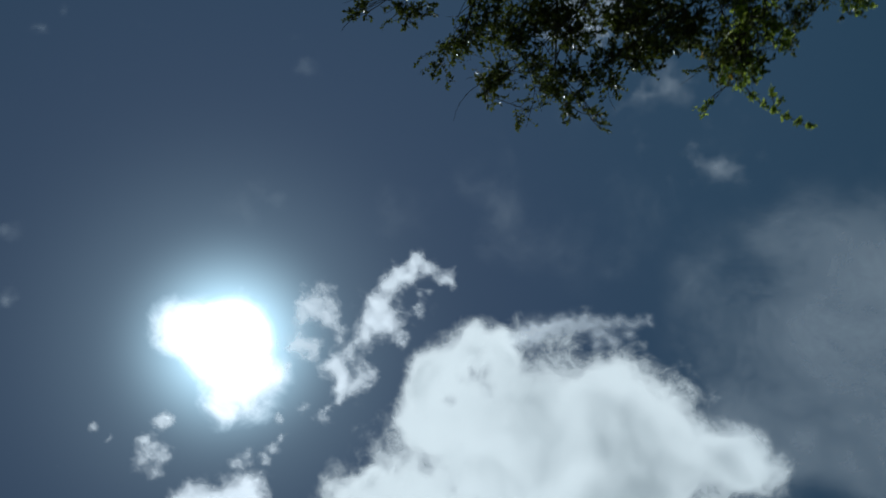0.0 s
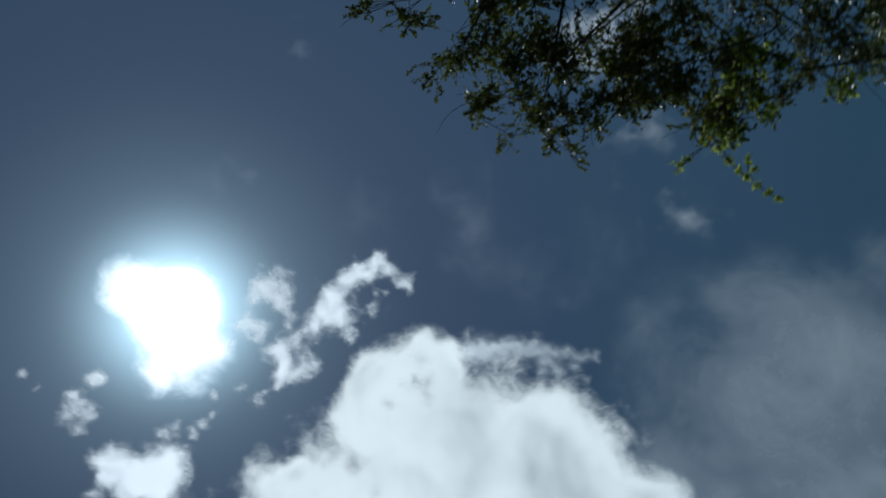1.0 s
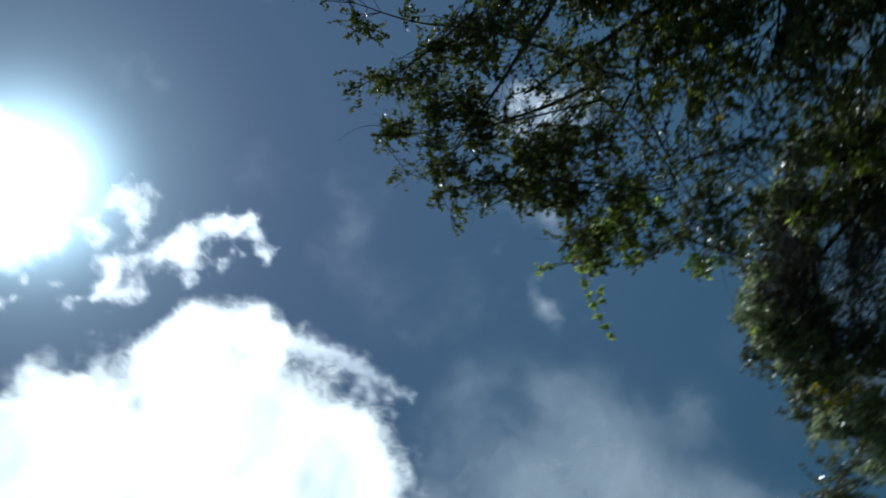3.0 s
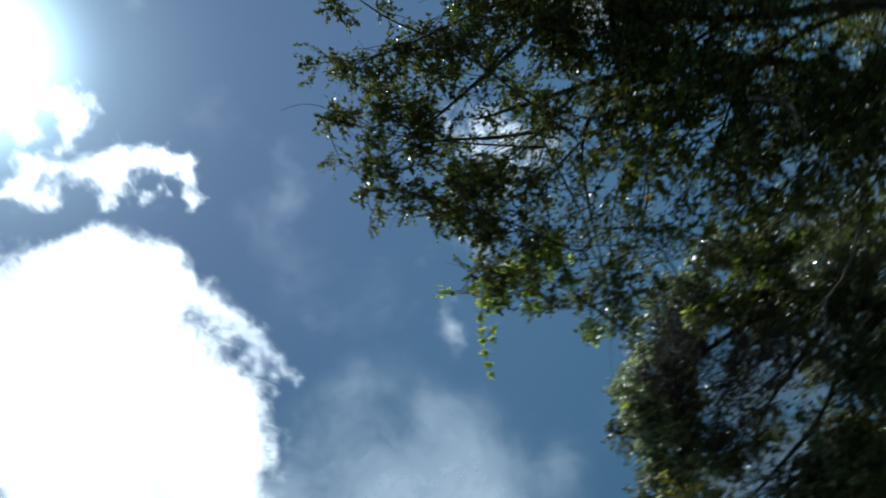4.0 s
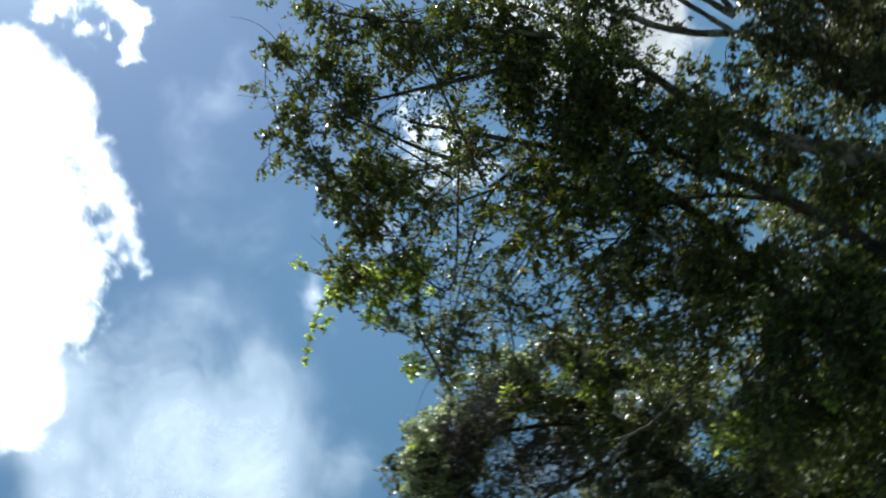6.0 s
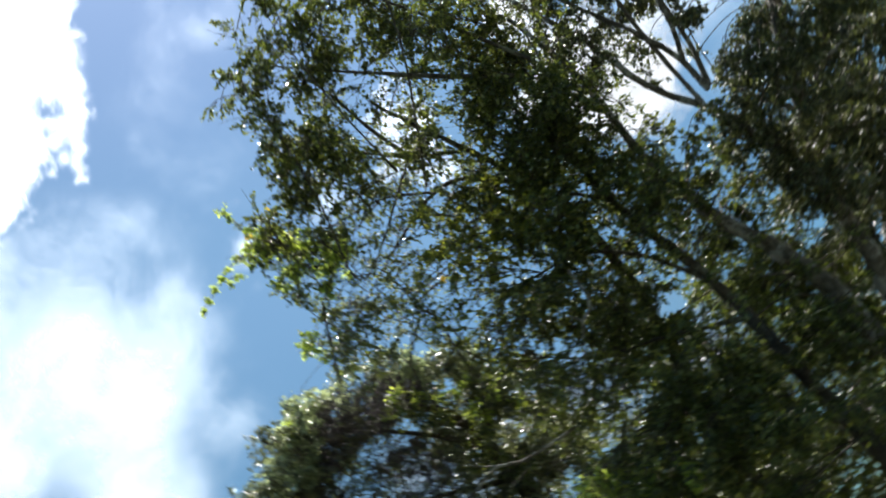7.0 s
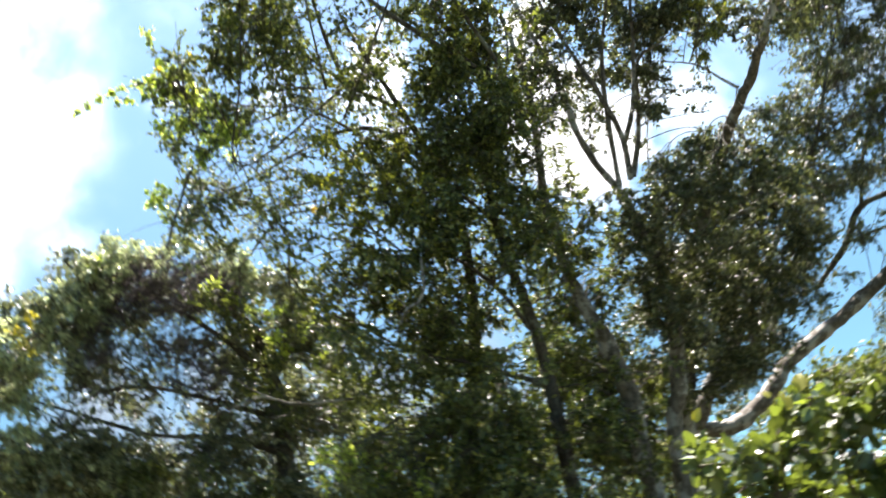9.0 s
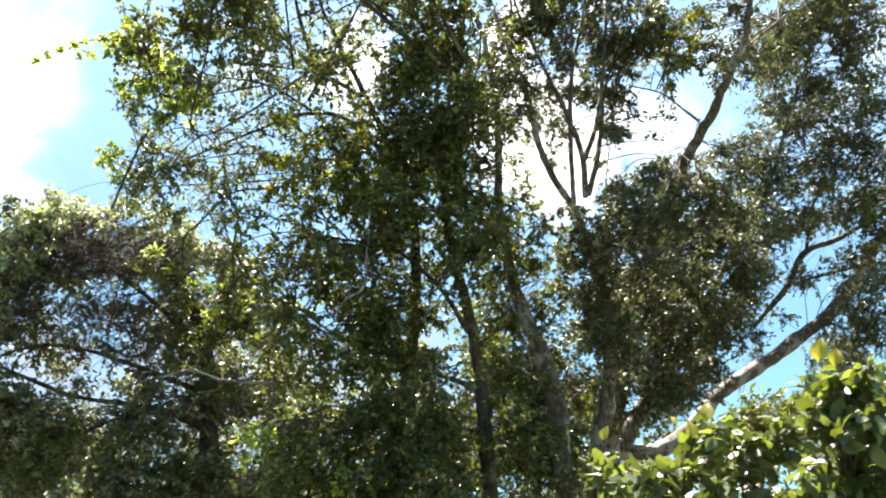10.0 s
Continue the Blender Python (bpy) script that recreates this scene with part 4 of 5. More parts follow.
foliage(central, [central_trunk, *central_limbs],
        [(0.04, 4.73, 6.31, 0.3), (-0.12, 4.73, 5.74, 0.29), (0.21, 4.66, 5.33, 0.3), (-0.19, 5.06, 5.36, 0.32), (0.02, 5.15, 4.97, 0.29),
         (-0.6, 5.27, 5.62, 0.23), (0.41, 5.48, 4.81, 0.26), (-0.56, 5.2, 4.96, 0.25), (-0.27, 5.11, 4.58, 0.26), (-0.15, 4.75, 7.25, 0.26),
         (-0.06, 4.37, 6.3, 0.27), (-0.04, 4.6, 5.99, 0.28), (0.3, 4.95, 6.03, 0.23), (-0.21, 5.09, 5.85, 0.3), (-0.04, 4.88, 5.31, 0.26),
         (0.14, 5.34, 5.11, 0.21), (-0.36, 5.52, 5.28, 0.28), (0.07, 5.18, 4.3, 0.27), (-0.45, 5.32, 4, 0.31), (-0.81, 5.06, 4.32, 0.26)],
        LEAF_DEEP, 154, leaf=0.046, fill=3.0, layers=3)
foliage(central, [central_trunk, *central_limbs],
        [(0.54, 4.93, 5.77, 0.22), (0.58, 5.38, 5.73, 0.21), (-0.2, 5.24, 5.51, 0.18), (-2.34, 5.23, 5.2, 0.14)],
        LEAF_DEEP, 155, leaf=0.048, fill=1.8, bare=0.3, layers=2, deep=0.6)
foliage(central, [central_trunk, *central_limbs],
        [(-0.8, 5.42, 2.63, 0.3), (-0.3, 5.23, 2.59, 0.29), (-1.18, 5.36, 2.75, 0.3), (-0.65, 5.24, 2.24, 0.33), (-0.08, 5.2, 2.96, 0.21),
         (0.39, 5.34, 3, 0.21)],
        LEAF_DEEP, 158, leaf=0.048, fill=2.9, layers=3)
foliage(central, [central_trunk, *central_limbs],
        [(0.17, 5.24, 3.39, 0.11), (0.16, 5.28, 3.66, 0.09), (0.2, 5.35, 2.95, 0.14), (0.09, 5.13, 3.96, 0.09), (0.13, 5.39, 2.7, 0.14)],
        LEAF_DEEP, 157, leaf=0.048, fill=1.8, bare=0.3, layers=2, deep=0.6)
foliage(central, [central_trunk, *central_limbs],
        [(-1.17, 4.86, 5.07, 0.14), (-0.92, 4.78, 5.13, 0.17), (-0.71, 4.89, 4.96, 0.19), (-0.87, 4.83, 4.74, 0.17), (-1.09, 5.09, 4.72, 0.17),
         (-0.66, 5.08, 4.72, 0.2), (-0.47, 5.06, 5.04, 0.17), (-1.19, 4.99, 4.44, 0.15), (-0.82, 5.21, 4.52, 0.19), (-0.53, 4.89, 5.19, 0.15),
         (-0.41, 5.11, 4.66, 0.17), (-1.3, 5.09, 4.18, 0.14), (-0.26, 4.92, 5.4, 0.13)],
        LEAF_WARM, 156, leaf=0.048, fill=2.9, layers=2)
foliage(central, [central_trunk, *central_limbs],
        [(-1.44, 5, 4.47, 0.15), (-1.52, 4.83, 4.53, 0.12), (-1.32, 4.8, 4.72, 0.12)],
        LEAF_WARM, 157, leaf=0.048, fill=1.8, bare=0.3, layers=2, deep=0.6)

foliage(central, [central_trunk, *central_limbs],
        [(-1.02, 5.60, 4.54, 0.26), (-1.29, 5.60, 4.28, 0.26), (-1.45, 5.70, 3.95, 0.26), (-1.10, 5.50, 3.84, 0.26), (-0.82, 5.40, 3.99, 0.26),
         (-1.69, 5.90, 4.46, 0.22), (-1.04, 5.60, 3.51, 0.28), (-1.42, 5.80, 3.62, 0.28), (-0.77, 5.50, 3.62, 0.26), (-0.13, 5.70, 4.44, 0.24),
         (-0.25, 5.70, 4.06, 0.26), (0.07, 5.60, 4.57, 0.20), (-0.44, 5.50, 4.28, 0.24), (-0.50, 5.50, 3.82, 0.26), (-0.14, 5.80, 3.76, 0.26),
         (0.16, 5.00, 5.30, 0.20), (0.24, 5.10, 4.83, 0.20), (0.30, 5.20, 4.53, 0.18), (0.01, 5.00, 4.55, 0.22)],
        LEAF_DEEP, 159, leaf=0.046, fill=2.2, layers=1)

foliage(central, [central_trunk, *central_limbs],
        [(-1.33, 5.00, 2.94, 0.09), (-1.22, 5.00, 3.00, 0.08), (-1.41, 5.00, 3.05, 0.07), (-1.11, 5.00, 2.79, 0.08), (-0.79, 5.00, 2.67, 0.06)],
        LEAF_LIME, 160, leaf=0.046, fill=1.8, layers=2, deep=0.2)

slender = thing("tree", "tall slender tree with a pale grey bare trunk", "tree", "trees of the wood edge")
slender_trunk = [(0.77, 6.33, -0.1, 0.105), (0.78, 6.22, 2.76, 0.078), (0.79, 6.14, 3.36, 0.075), (0.72, 6.06, 3.81, 0.065), (0.61, 5.99, 4.19, 0.057),
         (0.54, 5.89, 4.62, 0.047), (0.55, 5.7, 5.23, 0.037), (0.6, 5.5, 5.79, 0.031), (0.58, 5.41, 6.29, 0.024), (0.54, 5.36, 6.71, 0.02),
         (0.41, 5.35, 7, 0.014)]
slender_limbs = [
    [(0.55, 5.91, 4.52, 0.016), (0.71, 5.75, 4.69, 0.01), (0.84, 5.7, 4.8, 0.006)],
    [(0.58, 5.57, 5.6, 0.016), (0.44, 5.4, 5.8, 0.01), (0.32, 5.3, 6.09, 0.006)],
    [(0.78, 6.13, 3.45, 0.016), (0.55, 6.02, 3.62, 0.01), (0.38, 5.92, 3.7, 0.006)],
]
grow(slender, slender_trunk, slender_limbs, BARK_PALE, 14)
foliage(slender, [slender_trunk, *slender_limbs],
        [(0.79, 5.59, 4.69, 0.17), (0.74, 5.78, 4.44, 0.19), (0.56, 5.47, 6.34, 0.15), (0.77, 5.91, 5.22, 0.13), (0.43, 6.03, 3.73, 0.17),
         (0.6, 6.3, 3.52, 0.2), (0.35, 6.39, 3.02, 0.29), (0.61, 6.33, 2.98, 0.24)],
        LEAF_DEEP, 140, leaf=0.048, fill=2.6, layers=4, deep=0.7)
foliage(slender, [slender_trunk, *slender_limbs],
        [(0.66, 5.5, 6.03, 0.16), (0.47, 5.56, 6.1, 0.15), (0.8, 5.9, 4.13, 0.16), (0.49, 6.13, 4.16, 0.19), (0.4, 5.76, 4.62, 0.19),
         (0.44, 5.33, 6.24, 0.14), (0.7, 5.68, 5.73, 0.12)],
        LEAF_DEEP, 141, leaf=0.048, fill=1.8, bare=0.3, layers=2, deep=0.6)
foliage(slender, [slender_trunk, *slender_limbs],
        [(0.37, 7.01, 4.79, 0.22), (0.2, 6.94, 4.31, 0.22), (0.45, 6.72, 4.36, 0.21), (0.68, 7.16, 4.18, 0.23), (0.31, 6.97, 3.82, 0.24),
         (0.74, 6.9, 3.8, 0.22), (0.99, 6.78, 3.95, 0.19), (1.06, 7.21, 3.71, 0.23), (0.12, 7.04, 3.44, 0.27), (0.54, 6.94, 3.22, 0.27),
         (0.48, 6.74, 4.77, 0.24), (0.78, 6.61, 4.34, 0.21), (0.46, 7.05, 3.77, 0.27), (0.72, 6.98, 3.41, 0.27), (1, 6.87, 3.35, 0.24),
         (1.03, 7.18, 3.08, 0.28), (0.54, 6.81, 5.29, 0.22), (1.09, 6.38, 4.81, 0.21), (1.04, 6.76, 4.6, 0.22)],
        LEAF_DEEP, 164, leaf=0.046, fill=2.8, layers=3, deep=0.7)
foliage(slender, [slender_trunk, *slender_limbs],
        [(0.54, 5.89, 5.78, 0.18), (0.75, 6.3, 5.73, 0.18), (0.92, 6.12, 5.9, 0.13), (0.43, 6.05, 5.29, 0.18), (0.9, 5.5, 6.66, 0.23),
         (1.31, 5.3, 6.76, 0.25)],
        LEAF_DEEP, 165, leaf=0.048, fill=1.8, bare=0.3, layers=2, deep=0.6)
foliage(slender, [slender_trunk, *slender_limbs],
        [(-0.24, 5.16, 2.79, 0.24), (0.2, 5.23, 2.53, 0.24), (-0.64, 5.33, 2.85, 0.29), (0.51, 5.15, 2.24, 0.22), (0.21, 5.32, 2.9, 0.15)],
        LEAF_DEEP, 168, leaf=0.048, fill=2.6, layers=3, deep=0.7)
foliage(slender, [slender_trunk, *slender_limbs],
        [(0.65, 5.85, 3.88, 0.11), (0.77, 5.93, 3.08, 0.14), (0.74, 5.79, 3.39, 0.1), (0.52, 5.59, 4.32, 0.09), (0.77, 6.03, 2.77, 0.16),
         (0.94, 5.93, 2.85, 0.14), (1.13, 5.85, 3.37, 0.11)],
        LEAF_DEEP, 167, leaf=0.048, fill=1.8, bare=0.3, layers=2, deep=0.6)

foliage(slender, [slender_trunk, *slender_limbs],
        [(0.57, 5.14, 6.28, 0.20), (0.68, 5.24, 5.95, 0.20), (0.73, 5.34, 5.65, 0.18), (0.42, 5.14, 5.71, 0.20), (0.24, 4.94, 5.83, 0.20),
         (0.39, 5.24, 5.35, 0.18), (0.33, 5.44, 5.14, 0.16), (0.30, 4.94, 6.24, 0.20), (1.00, 5.24, 6.11, 0.20), (0.35, 5.64, 5.00, 0.14)],
        LEAF_GREY, 169, leaf=0.042, fill=2.0, bare=0.25, layers=2, deep=0.5, spread=1.25)

foliage(slender, [slender_trunk, *slender_limbs],
        [(0.46, 6.60, 3.68, 0.11), (0.59, 6.60, 3.54, 0.12), (0.69, 6.70, 3.68, 0.10), (0.48, 6.50, 3.42, 0.10), (0.33, 6.60, 3.61, 0.10),
         (0.31, 6.80, 4.24, 0.07)],
        LEAF_LIME, 170, leaf=0.048, fill=2.2, layers=2, deep=0.2)

forked = thing("tree", "tree with pale stems forking high up, thin airy crown", "tree", "trees of the wood edge")
forked_trunk = [(0.88, 6.81, -0.1, 0.097), (1.08, 6.66, 2.82, 0.072), (1.23, 6.55, 3.44, 0.067), (1.3, 6.47, 3.8, 0.062), (1.29, 6.25, 4.34, 0.051),
         (1.22, 6.06, 4.74, 0.042), (1.2, 5.98, 5.04, 0.037)]
forked_limbs = [
    [(1.18, 5.98, 5.03, 0.032), (0.98, 5.86, 5.52, 0.03), (0.91, 5.69, 6.03, 0.027), (0.83, 5.56, 6.38, 0.025), (0.75, 5.52, 6.77, 0.02),
         (0.68, 5.48, 7.16, 0.015), (0.57, 5.44, 7.51, 0.01)],
    [(1.18, 5.97, 5.08, 0.022), (1.22, 5.78, 5.62, 0.02), (1.32, 5.63, 6.25, 0.018), (1.48, 5.51, 6.73, 0.013), (1.59, 5.39, 7.17, 0.008)],
    [(1.28, 5.93, 5.12, 0.027), (1.3, 5.81, 5.48, 0.025), (1.2, 5.68, 5.89, 0.022), (1.07, 5.64, 6.36, 0.018), (0.93, 5.55, 6.91, 0.013),
         (0.88, 5.48, 7.35, 0.008)],
    [(1.3, 5.84, 5.41, 0.022), (1.45, 5.69, 5.71, 0.022), (1.59, 5.59, 6.18, 0.018), (1.7, 5.45, 6.71, 0.013), (1.84, 5.33, 7.14, 0.008)],
    [(1.31, 5.92, 5.14, 0.025), (1.48, 5.84, 5.57, 0.02), (1.62, 5.7, 6.14, 0.015), (1.84, 5.69, 6.3, 0.01), (2.07, 5.68, 6.4, 0.005)],
    [(0.76, 5.54, 6.72, 0.015), (0.85, 5.45, 6.9, 0.013), (0.86, 5.42, 7.23, 0.008)],
]
grow(forked, forked_trunk, forked_limbs, BARK_PALE, 15)
foliage(forked, [forked_trunk, *forked_limbs],
        [(1.69, 5.67, 6.5, 0.19), (1.78, 5.35, 6.54, 0.23), (1.7, 5.64, 6.97, 0.24), (1.59, 5.39, 7.16, 0.26), (1.28, 5.4, 7.21, 0.26)],
        LEAF_GREY, 150, leaf=0.045, fill=2.4, layers=4, deep=0.6)
foliage(forked, [forked_trunk, *forked_limbs],
        [(1.31, 5.34, 6.45, 0.22), (1.13, 5.57, 6.84, 0.23), (0.98, 5.7, 6.09, 0.17), (1.22, 5.79, 6.46, 0.21), (1.64, 5.72, 6.02, 0.18),
         (1.46, 5.85, 6.42, 0.17), (0.74, 5.61, 7.07, 0.21), (1.81, 5.89, 6.01, 0.16), (1.69, 5.78, 5.62, 0.12), (0.96, 5.44, 7.38, 0.26),
         (2.09, 5.48, 6.69, 0.24), (0.62, 5.56, 7.48, 0.26)],
        LEAF_GREY, 151, leaf=0.045, fill=1.8, bare=0.3, layers=2, deep=0.6)
foliage(forked, [forked_trunk, *forked_limbs],
        [(1.18, 5.91, 4.72, 0.14), (1.16, 5.75, 4.32, 0.15), (1.07, 5.7, 4.72, 0.1), (1.23, 6.06, 4.05, 0.16), (1.25, 5.63, 4.51, 0.17),
         (1.41, 5.96, 4.3, 0.2), (1.18, 6, 4.13, 0.17), (1.41, 5.9, 3.87, 0.2), (1.58, 5.7, 4.3, 0.22), (1.19, 6.09, 3.87, 0.17), (1.15, 6, 4.5, 0.17),
         (1.66, 5.53, 4.61, 0.19), (1.8, 5.73, 4.24, 0.19)],
        LEAF_GREY, 172, leaf=0.045, fill=2.4, layers=4, deep=0.6)
foliage(forked, [forked_trunk, *forked_limbs],
        [(1.29, 6.12, 3.67, 0.18), (1.06, 6.15, 3.62, 0.17), (1.49, 6, 3.61, 0.17)],
        LEAF_GREY, 173, leaf=0.045, fill=1.8, bare=0.3, layers=2, deep=0.6)
foliage(forked, [forked_trunk, *forked_limbs],
        [(0.76, 5.7, 6.7, 0.17), (0.86, 5.61, 6.26, 0.16), (1.21, 5.98, 6.37, 0.17), (0.85, 5.87, 6.05, 0.12), (1.41, 5.97, 6.27, 0.17),
         (0.6, 5.99, 6.31, 0.13), (1.61, 5.91, 5.87, 0.13), (0.44, 5.78, 6.61, 0.12)],
        LEAF_GREY, 174, leaf=0.045, fill=2.4, layers=2, deep=0.6)
foliage(forked, [forked_trunk, *forked_limbs],
        [(1.34, 5.46, 6.84, 0.19), (1.61, 5.72, 6.77, 0.21), (1.76, 5.79, 6.47, 0.2), (1.44, 5.65, 6.12, 0.13), (1.68, 5.67, 6.01, 0.14),
         (1.32, 5.84, 6.56, 0.15), (1.15, 6.11, 6.4, 0.14), (1.15, 5.74, 6.85, 0.15), (0.72, 5.84, 6.44, 0.13), (1.81, 6.16, 5.9, 0.11),
         (1.52, 5.69, 5.67, 0.09), (2.05, 5.25, 6.46, 0.2)] + [(2.35, 5.55, 6.62, 0.19), (2.21, 5.58, 6.09, 0.12), (1.87, 5.36, 6.33, 0.2), (1.54, 5.47, 7.11, 0.26), (2, 5.6, 7.18, 0.27),
         (1.07, 5.54, 7.17, 0.21), (2.05, 5.78, 5.59, 0.07), (0.92, 5.6, 6.41, 0.14), (1.09, 5.8, 5.77, 0.1), (1.31, 6.07, 6.35, 0.13),
         (0.95, 5.67, 6.85, 0.17)],
        LEAF_GREY, 172, leaf=0.045, fill=3.2, layers=3, deep=0.6)

round = thing("tree", "tree with a dense dark round crown and thick leaning stem", "tree", "trees of the wood edge")
round_trunk = [(1.25, 8.07, -0.1, 0.14), (1.41, 7.93, 3.04, 0.104), (1.52, 7.83, 3.68, 0.099), (1.68, 7.68, 4.32, 0.089), (2, 7.11, 5.1, 0.065),
         (2.15, 6.02, 5.4, 0.05), (2.31, 5.57, 5.57, 0.043), (2.46, 5.21, 5.74, 0.036), (2.62, 5.01, 6.03, 0.027), (2.77, 4.89, 6.4, 0.02)]
round_limbs = [
    [(1.9, 7.51, 4.85, 0.037), (2.37, 7.19, 5.16, 0.023), (2.79, 7.04, 5.16, 0.013)],
    [(1.72, 7.65, 4.43, 0.037), (2.16, 7.41, 4.53, 0.023), (2.62, 7.14, 4.6, 0.013)],
    [(2.02, 7.41, 5.12, 0.031), (1.79, 7.16, 5.48, 0.02), (1.7, 7.01, 5.73, 0.01)],
    [(2.3, 5.58, 5.55, 0.015), (2.17, 5.57, 5.71, 0.01), (2.03, 5.56, 5.88, 0.008), (1.77, 5.59, 6.03, 0.005)],
    [(2.51, 5.17, 5.76, 0.019), (2.83, 5.23, 6.09, 0.013), (3.26, 5.32, 6.44, 0.009)],
]
grow(round, round_trunk, round_limbs, BARK_PALE, 16)
foliage(round, [round_trunk, *round_limbs],
        [(1.88, 7.02, 5.72, 0.29), (2.41, 7.28, 6.03, 0.32), (2.76, 7.29, 5.71, 0.38), (2.05, 7.42, 5.39, 0.38), (2.56, 7.58, 5.35, 0.44),
         (2.96, 7.41, 5.34, 0.31), (1.6, 7.35, 5.4, 0.26), (1.67, 7.49, 4.87, 0.37), (2.02, 7.1, 4.59, 0.41), (2.67, 7.55, 4.72, 0.38),
         (3.01, 7.5, 4.85, 0.29), (2.42, 7.37, 4.24, 0.3), (2, 7.69, 4.35, 0.32), (1.41, 7.81, 4.53, 0.27), (1.65, 7.87, 4.03, 0.25),
         (1.22, 7.43, 3.87, 0.26), (2.74, 7.55, 4.34, 0.24)],
        LEAF_GREY, 160, leaf=0.048, fill=3.4, layers=4, deep=1.1)
foliage(round, [round_trunk, *round_limbs],
        [(2.3, 7.66, 3.95, 0.27), (2.09, 7.8, 3.84, 0.25), (2.63, 6.38, 7.33, 0.24), (3.38, 6.31, 7.09, 0.29), (3.48, 6.55, 6.75, 0.23),
         (3.08, 6.37, 7.35, 0.21), (3.54, 6.11, 7.58, 0.31), (2.79, 6.21, 6.7, 0.12), (1.55, 7.57, 3.6, 0.3)],
        LEAF_GREY, 161, leaf=0.053, fill=1.8, bare=0.3, layers=2, deep=0.6)
foliage(round, [round_trunk, *round_limbs],
        [(1.51, 5.64, 4.94, 0.18), (1.8, 5.71, 5.11, 0.17), (1.96, 5.6, 4.86, 0.17), (2.15, 5.5, 4.8, 0.18), (1.87, 5.77, 4.75, 0.21),
         (2.08, 5.52, 4.51, 0.2), (1.6, 5.84, 4.72, 0.19), (2.29, 5.44, 4.54, 0.17), (2.34, 5.37, 4.8, 0.14)],
        LEAF_GREY, 182, leaf=0.053, fill=3.0, layers=2, deep=0.4)

foliage(round, [round_trunk, *round_limbs],
        [(2.61, 5.10, 6.25, 0.22), (2.37, 5.20, 6.29, 0.20), (2.82, 5.20, 6.03, 0.22), (2.25, 5.40, 6.53, 0.17), (2.52, 5.10, 5.83, 0.15),
         (2.20, 5.40, 6.07, 0.12), (2.81, 5.00, 6.59, 0.26), (2.55, 5.10, 6.80, 0.24), (3.29, 5.50, 6.49, 0.22), (3.29, 5.70, 6.06, 0.18),
         (2.34, 5.00, 5.88, 0.13), (2.68, 5.20, 5.71, 0.13)],
        LEAF_GREY, 183, leaf=0.045, fill=2.6, layers=2, deep=0.4, spread=1.2)

foliage(round, [round_trunk, *round_limbs],
        [(2.15, 7.30, 3.73, 0.22), (1.93, 7.30, 3.58, 0.22), (2.32, 7.40, 3.66, 0.17), (1.85, 7.20, 3.78, 0.22), (2.14, 7.30, 4.01, 0.22),
         (2.51, 7.40, 3.89, 0.16)],
        LEAF_GREY, 184, leaf=0.048, fill=3.0, layers=2, deep=0.4)

foliage(round, [round_trunk, *round_limbs],
        [(2.11, 5.20, 5.88, 0.09), (2.09, 5.20, 6.23, 0.10), (2.19, 5.10, 6.02, 0.09), (2.27, 5.00, 6.26, 0.10), (2.03, 5.30, 5.76, 0.05)],
        LEAF_WARM, 185, leaf=0.045, fill=2.2, layers=2, deep=0.2)

spreading = thing("tree", "spreading tree with long crooked pale limbs and small leaves", "tree", "trees of the wood edge")
spreading_trunk = [(1.27, 9.6, -0.1, 0.13), (1.67, 9.41, 3.31, 0.096), (1.84, 9.33, 3.73, 0.096), (2.2, 9.27, 4.25, 0.09), (2.72, 9.24, 4.76, 0.073),
         (3.16, 9.09, 5.29, 0.053), (3.64, 8.95, 5.95, 0.034)]
spreading_limbs = [
    [(1.8, 9.34, 3.67, 0.096), (2.22, 9.35, 3.63, 0.09), (2.73, 9.49, 3.85, 0.093), (3.31, 9.63, 4.36, 0.093), (4.32, 9.76, 4.9, 0.087),
         (5.04, 9.77, 5.3, 0.083), (5.58, 9.78, 5.91, 0.074), (6.16, 9.73, 6.52, 0.064), (6.75, 9.35, 7.23, 0.049)],
    [(4.1, 10.19, 5.34, 0.03), (4.62, 10.08, 5.78, 0.042), (5, 9.99, 6.26, 0.043), (5.53, 9.9, 6.42, 0.036), (6.15, 9.7, 6.64, 0.024)],
    [(5.04, 9.97, 6.29, 0.031), (5.2, 9.74, 6.82, 0.023), (5.49, 9.39, 7.41, 0.015), (5.78, 8.99, 8.05, 0.011)],
    [(4.63, 10.06, 5.85, 0.027), (5.02, 9.87, 5.85, 0.023), (5.62, 9.65, 5.85, 0.015), (6.01, 9.54, 5.83, 0.011)],
    [(3.64, 8.95, 5.95, 0.03), (4.2, 8.72, 6.66, 0.024), (4.56, 8.27, 7.44, 0.017), (4.98, 7.95, 8.23, 0.01)],
]
grow(spreading, spreading_trunk, spreading_limbs, BARK_PALE, 17, BARK_DARK)
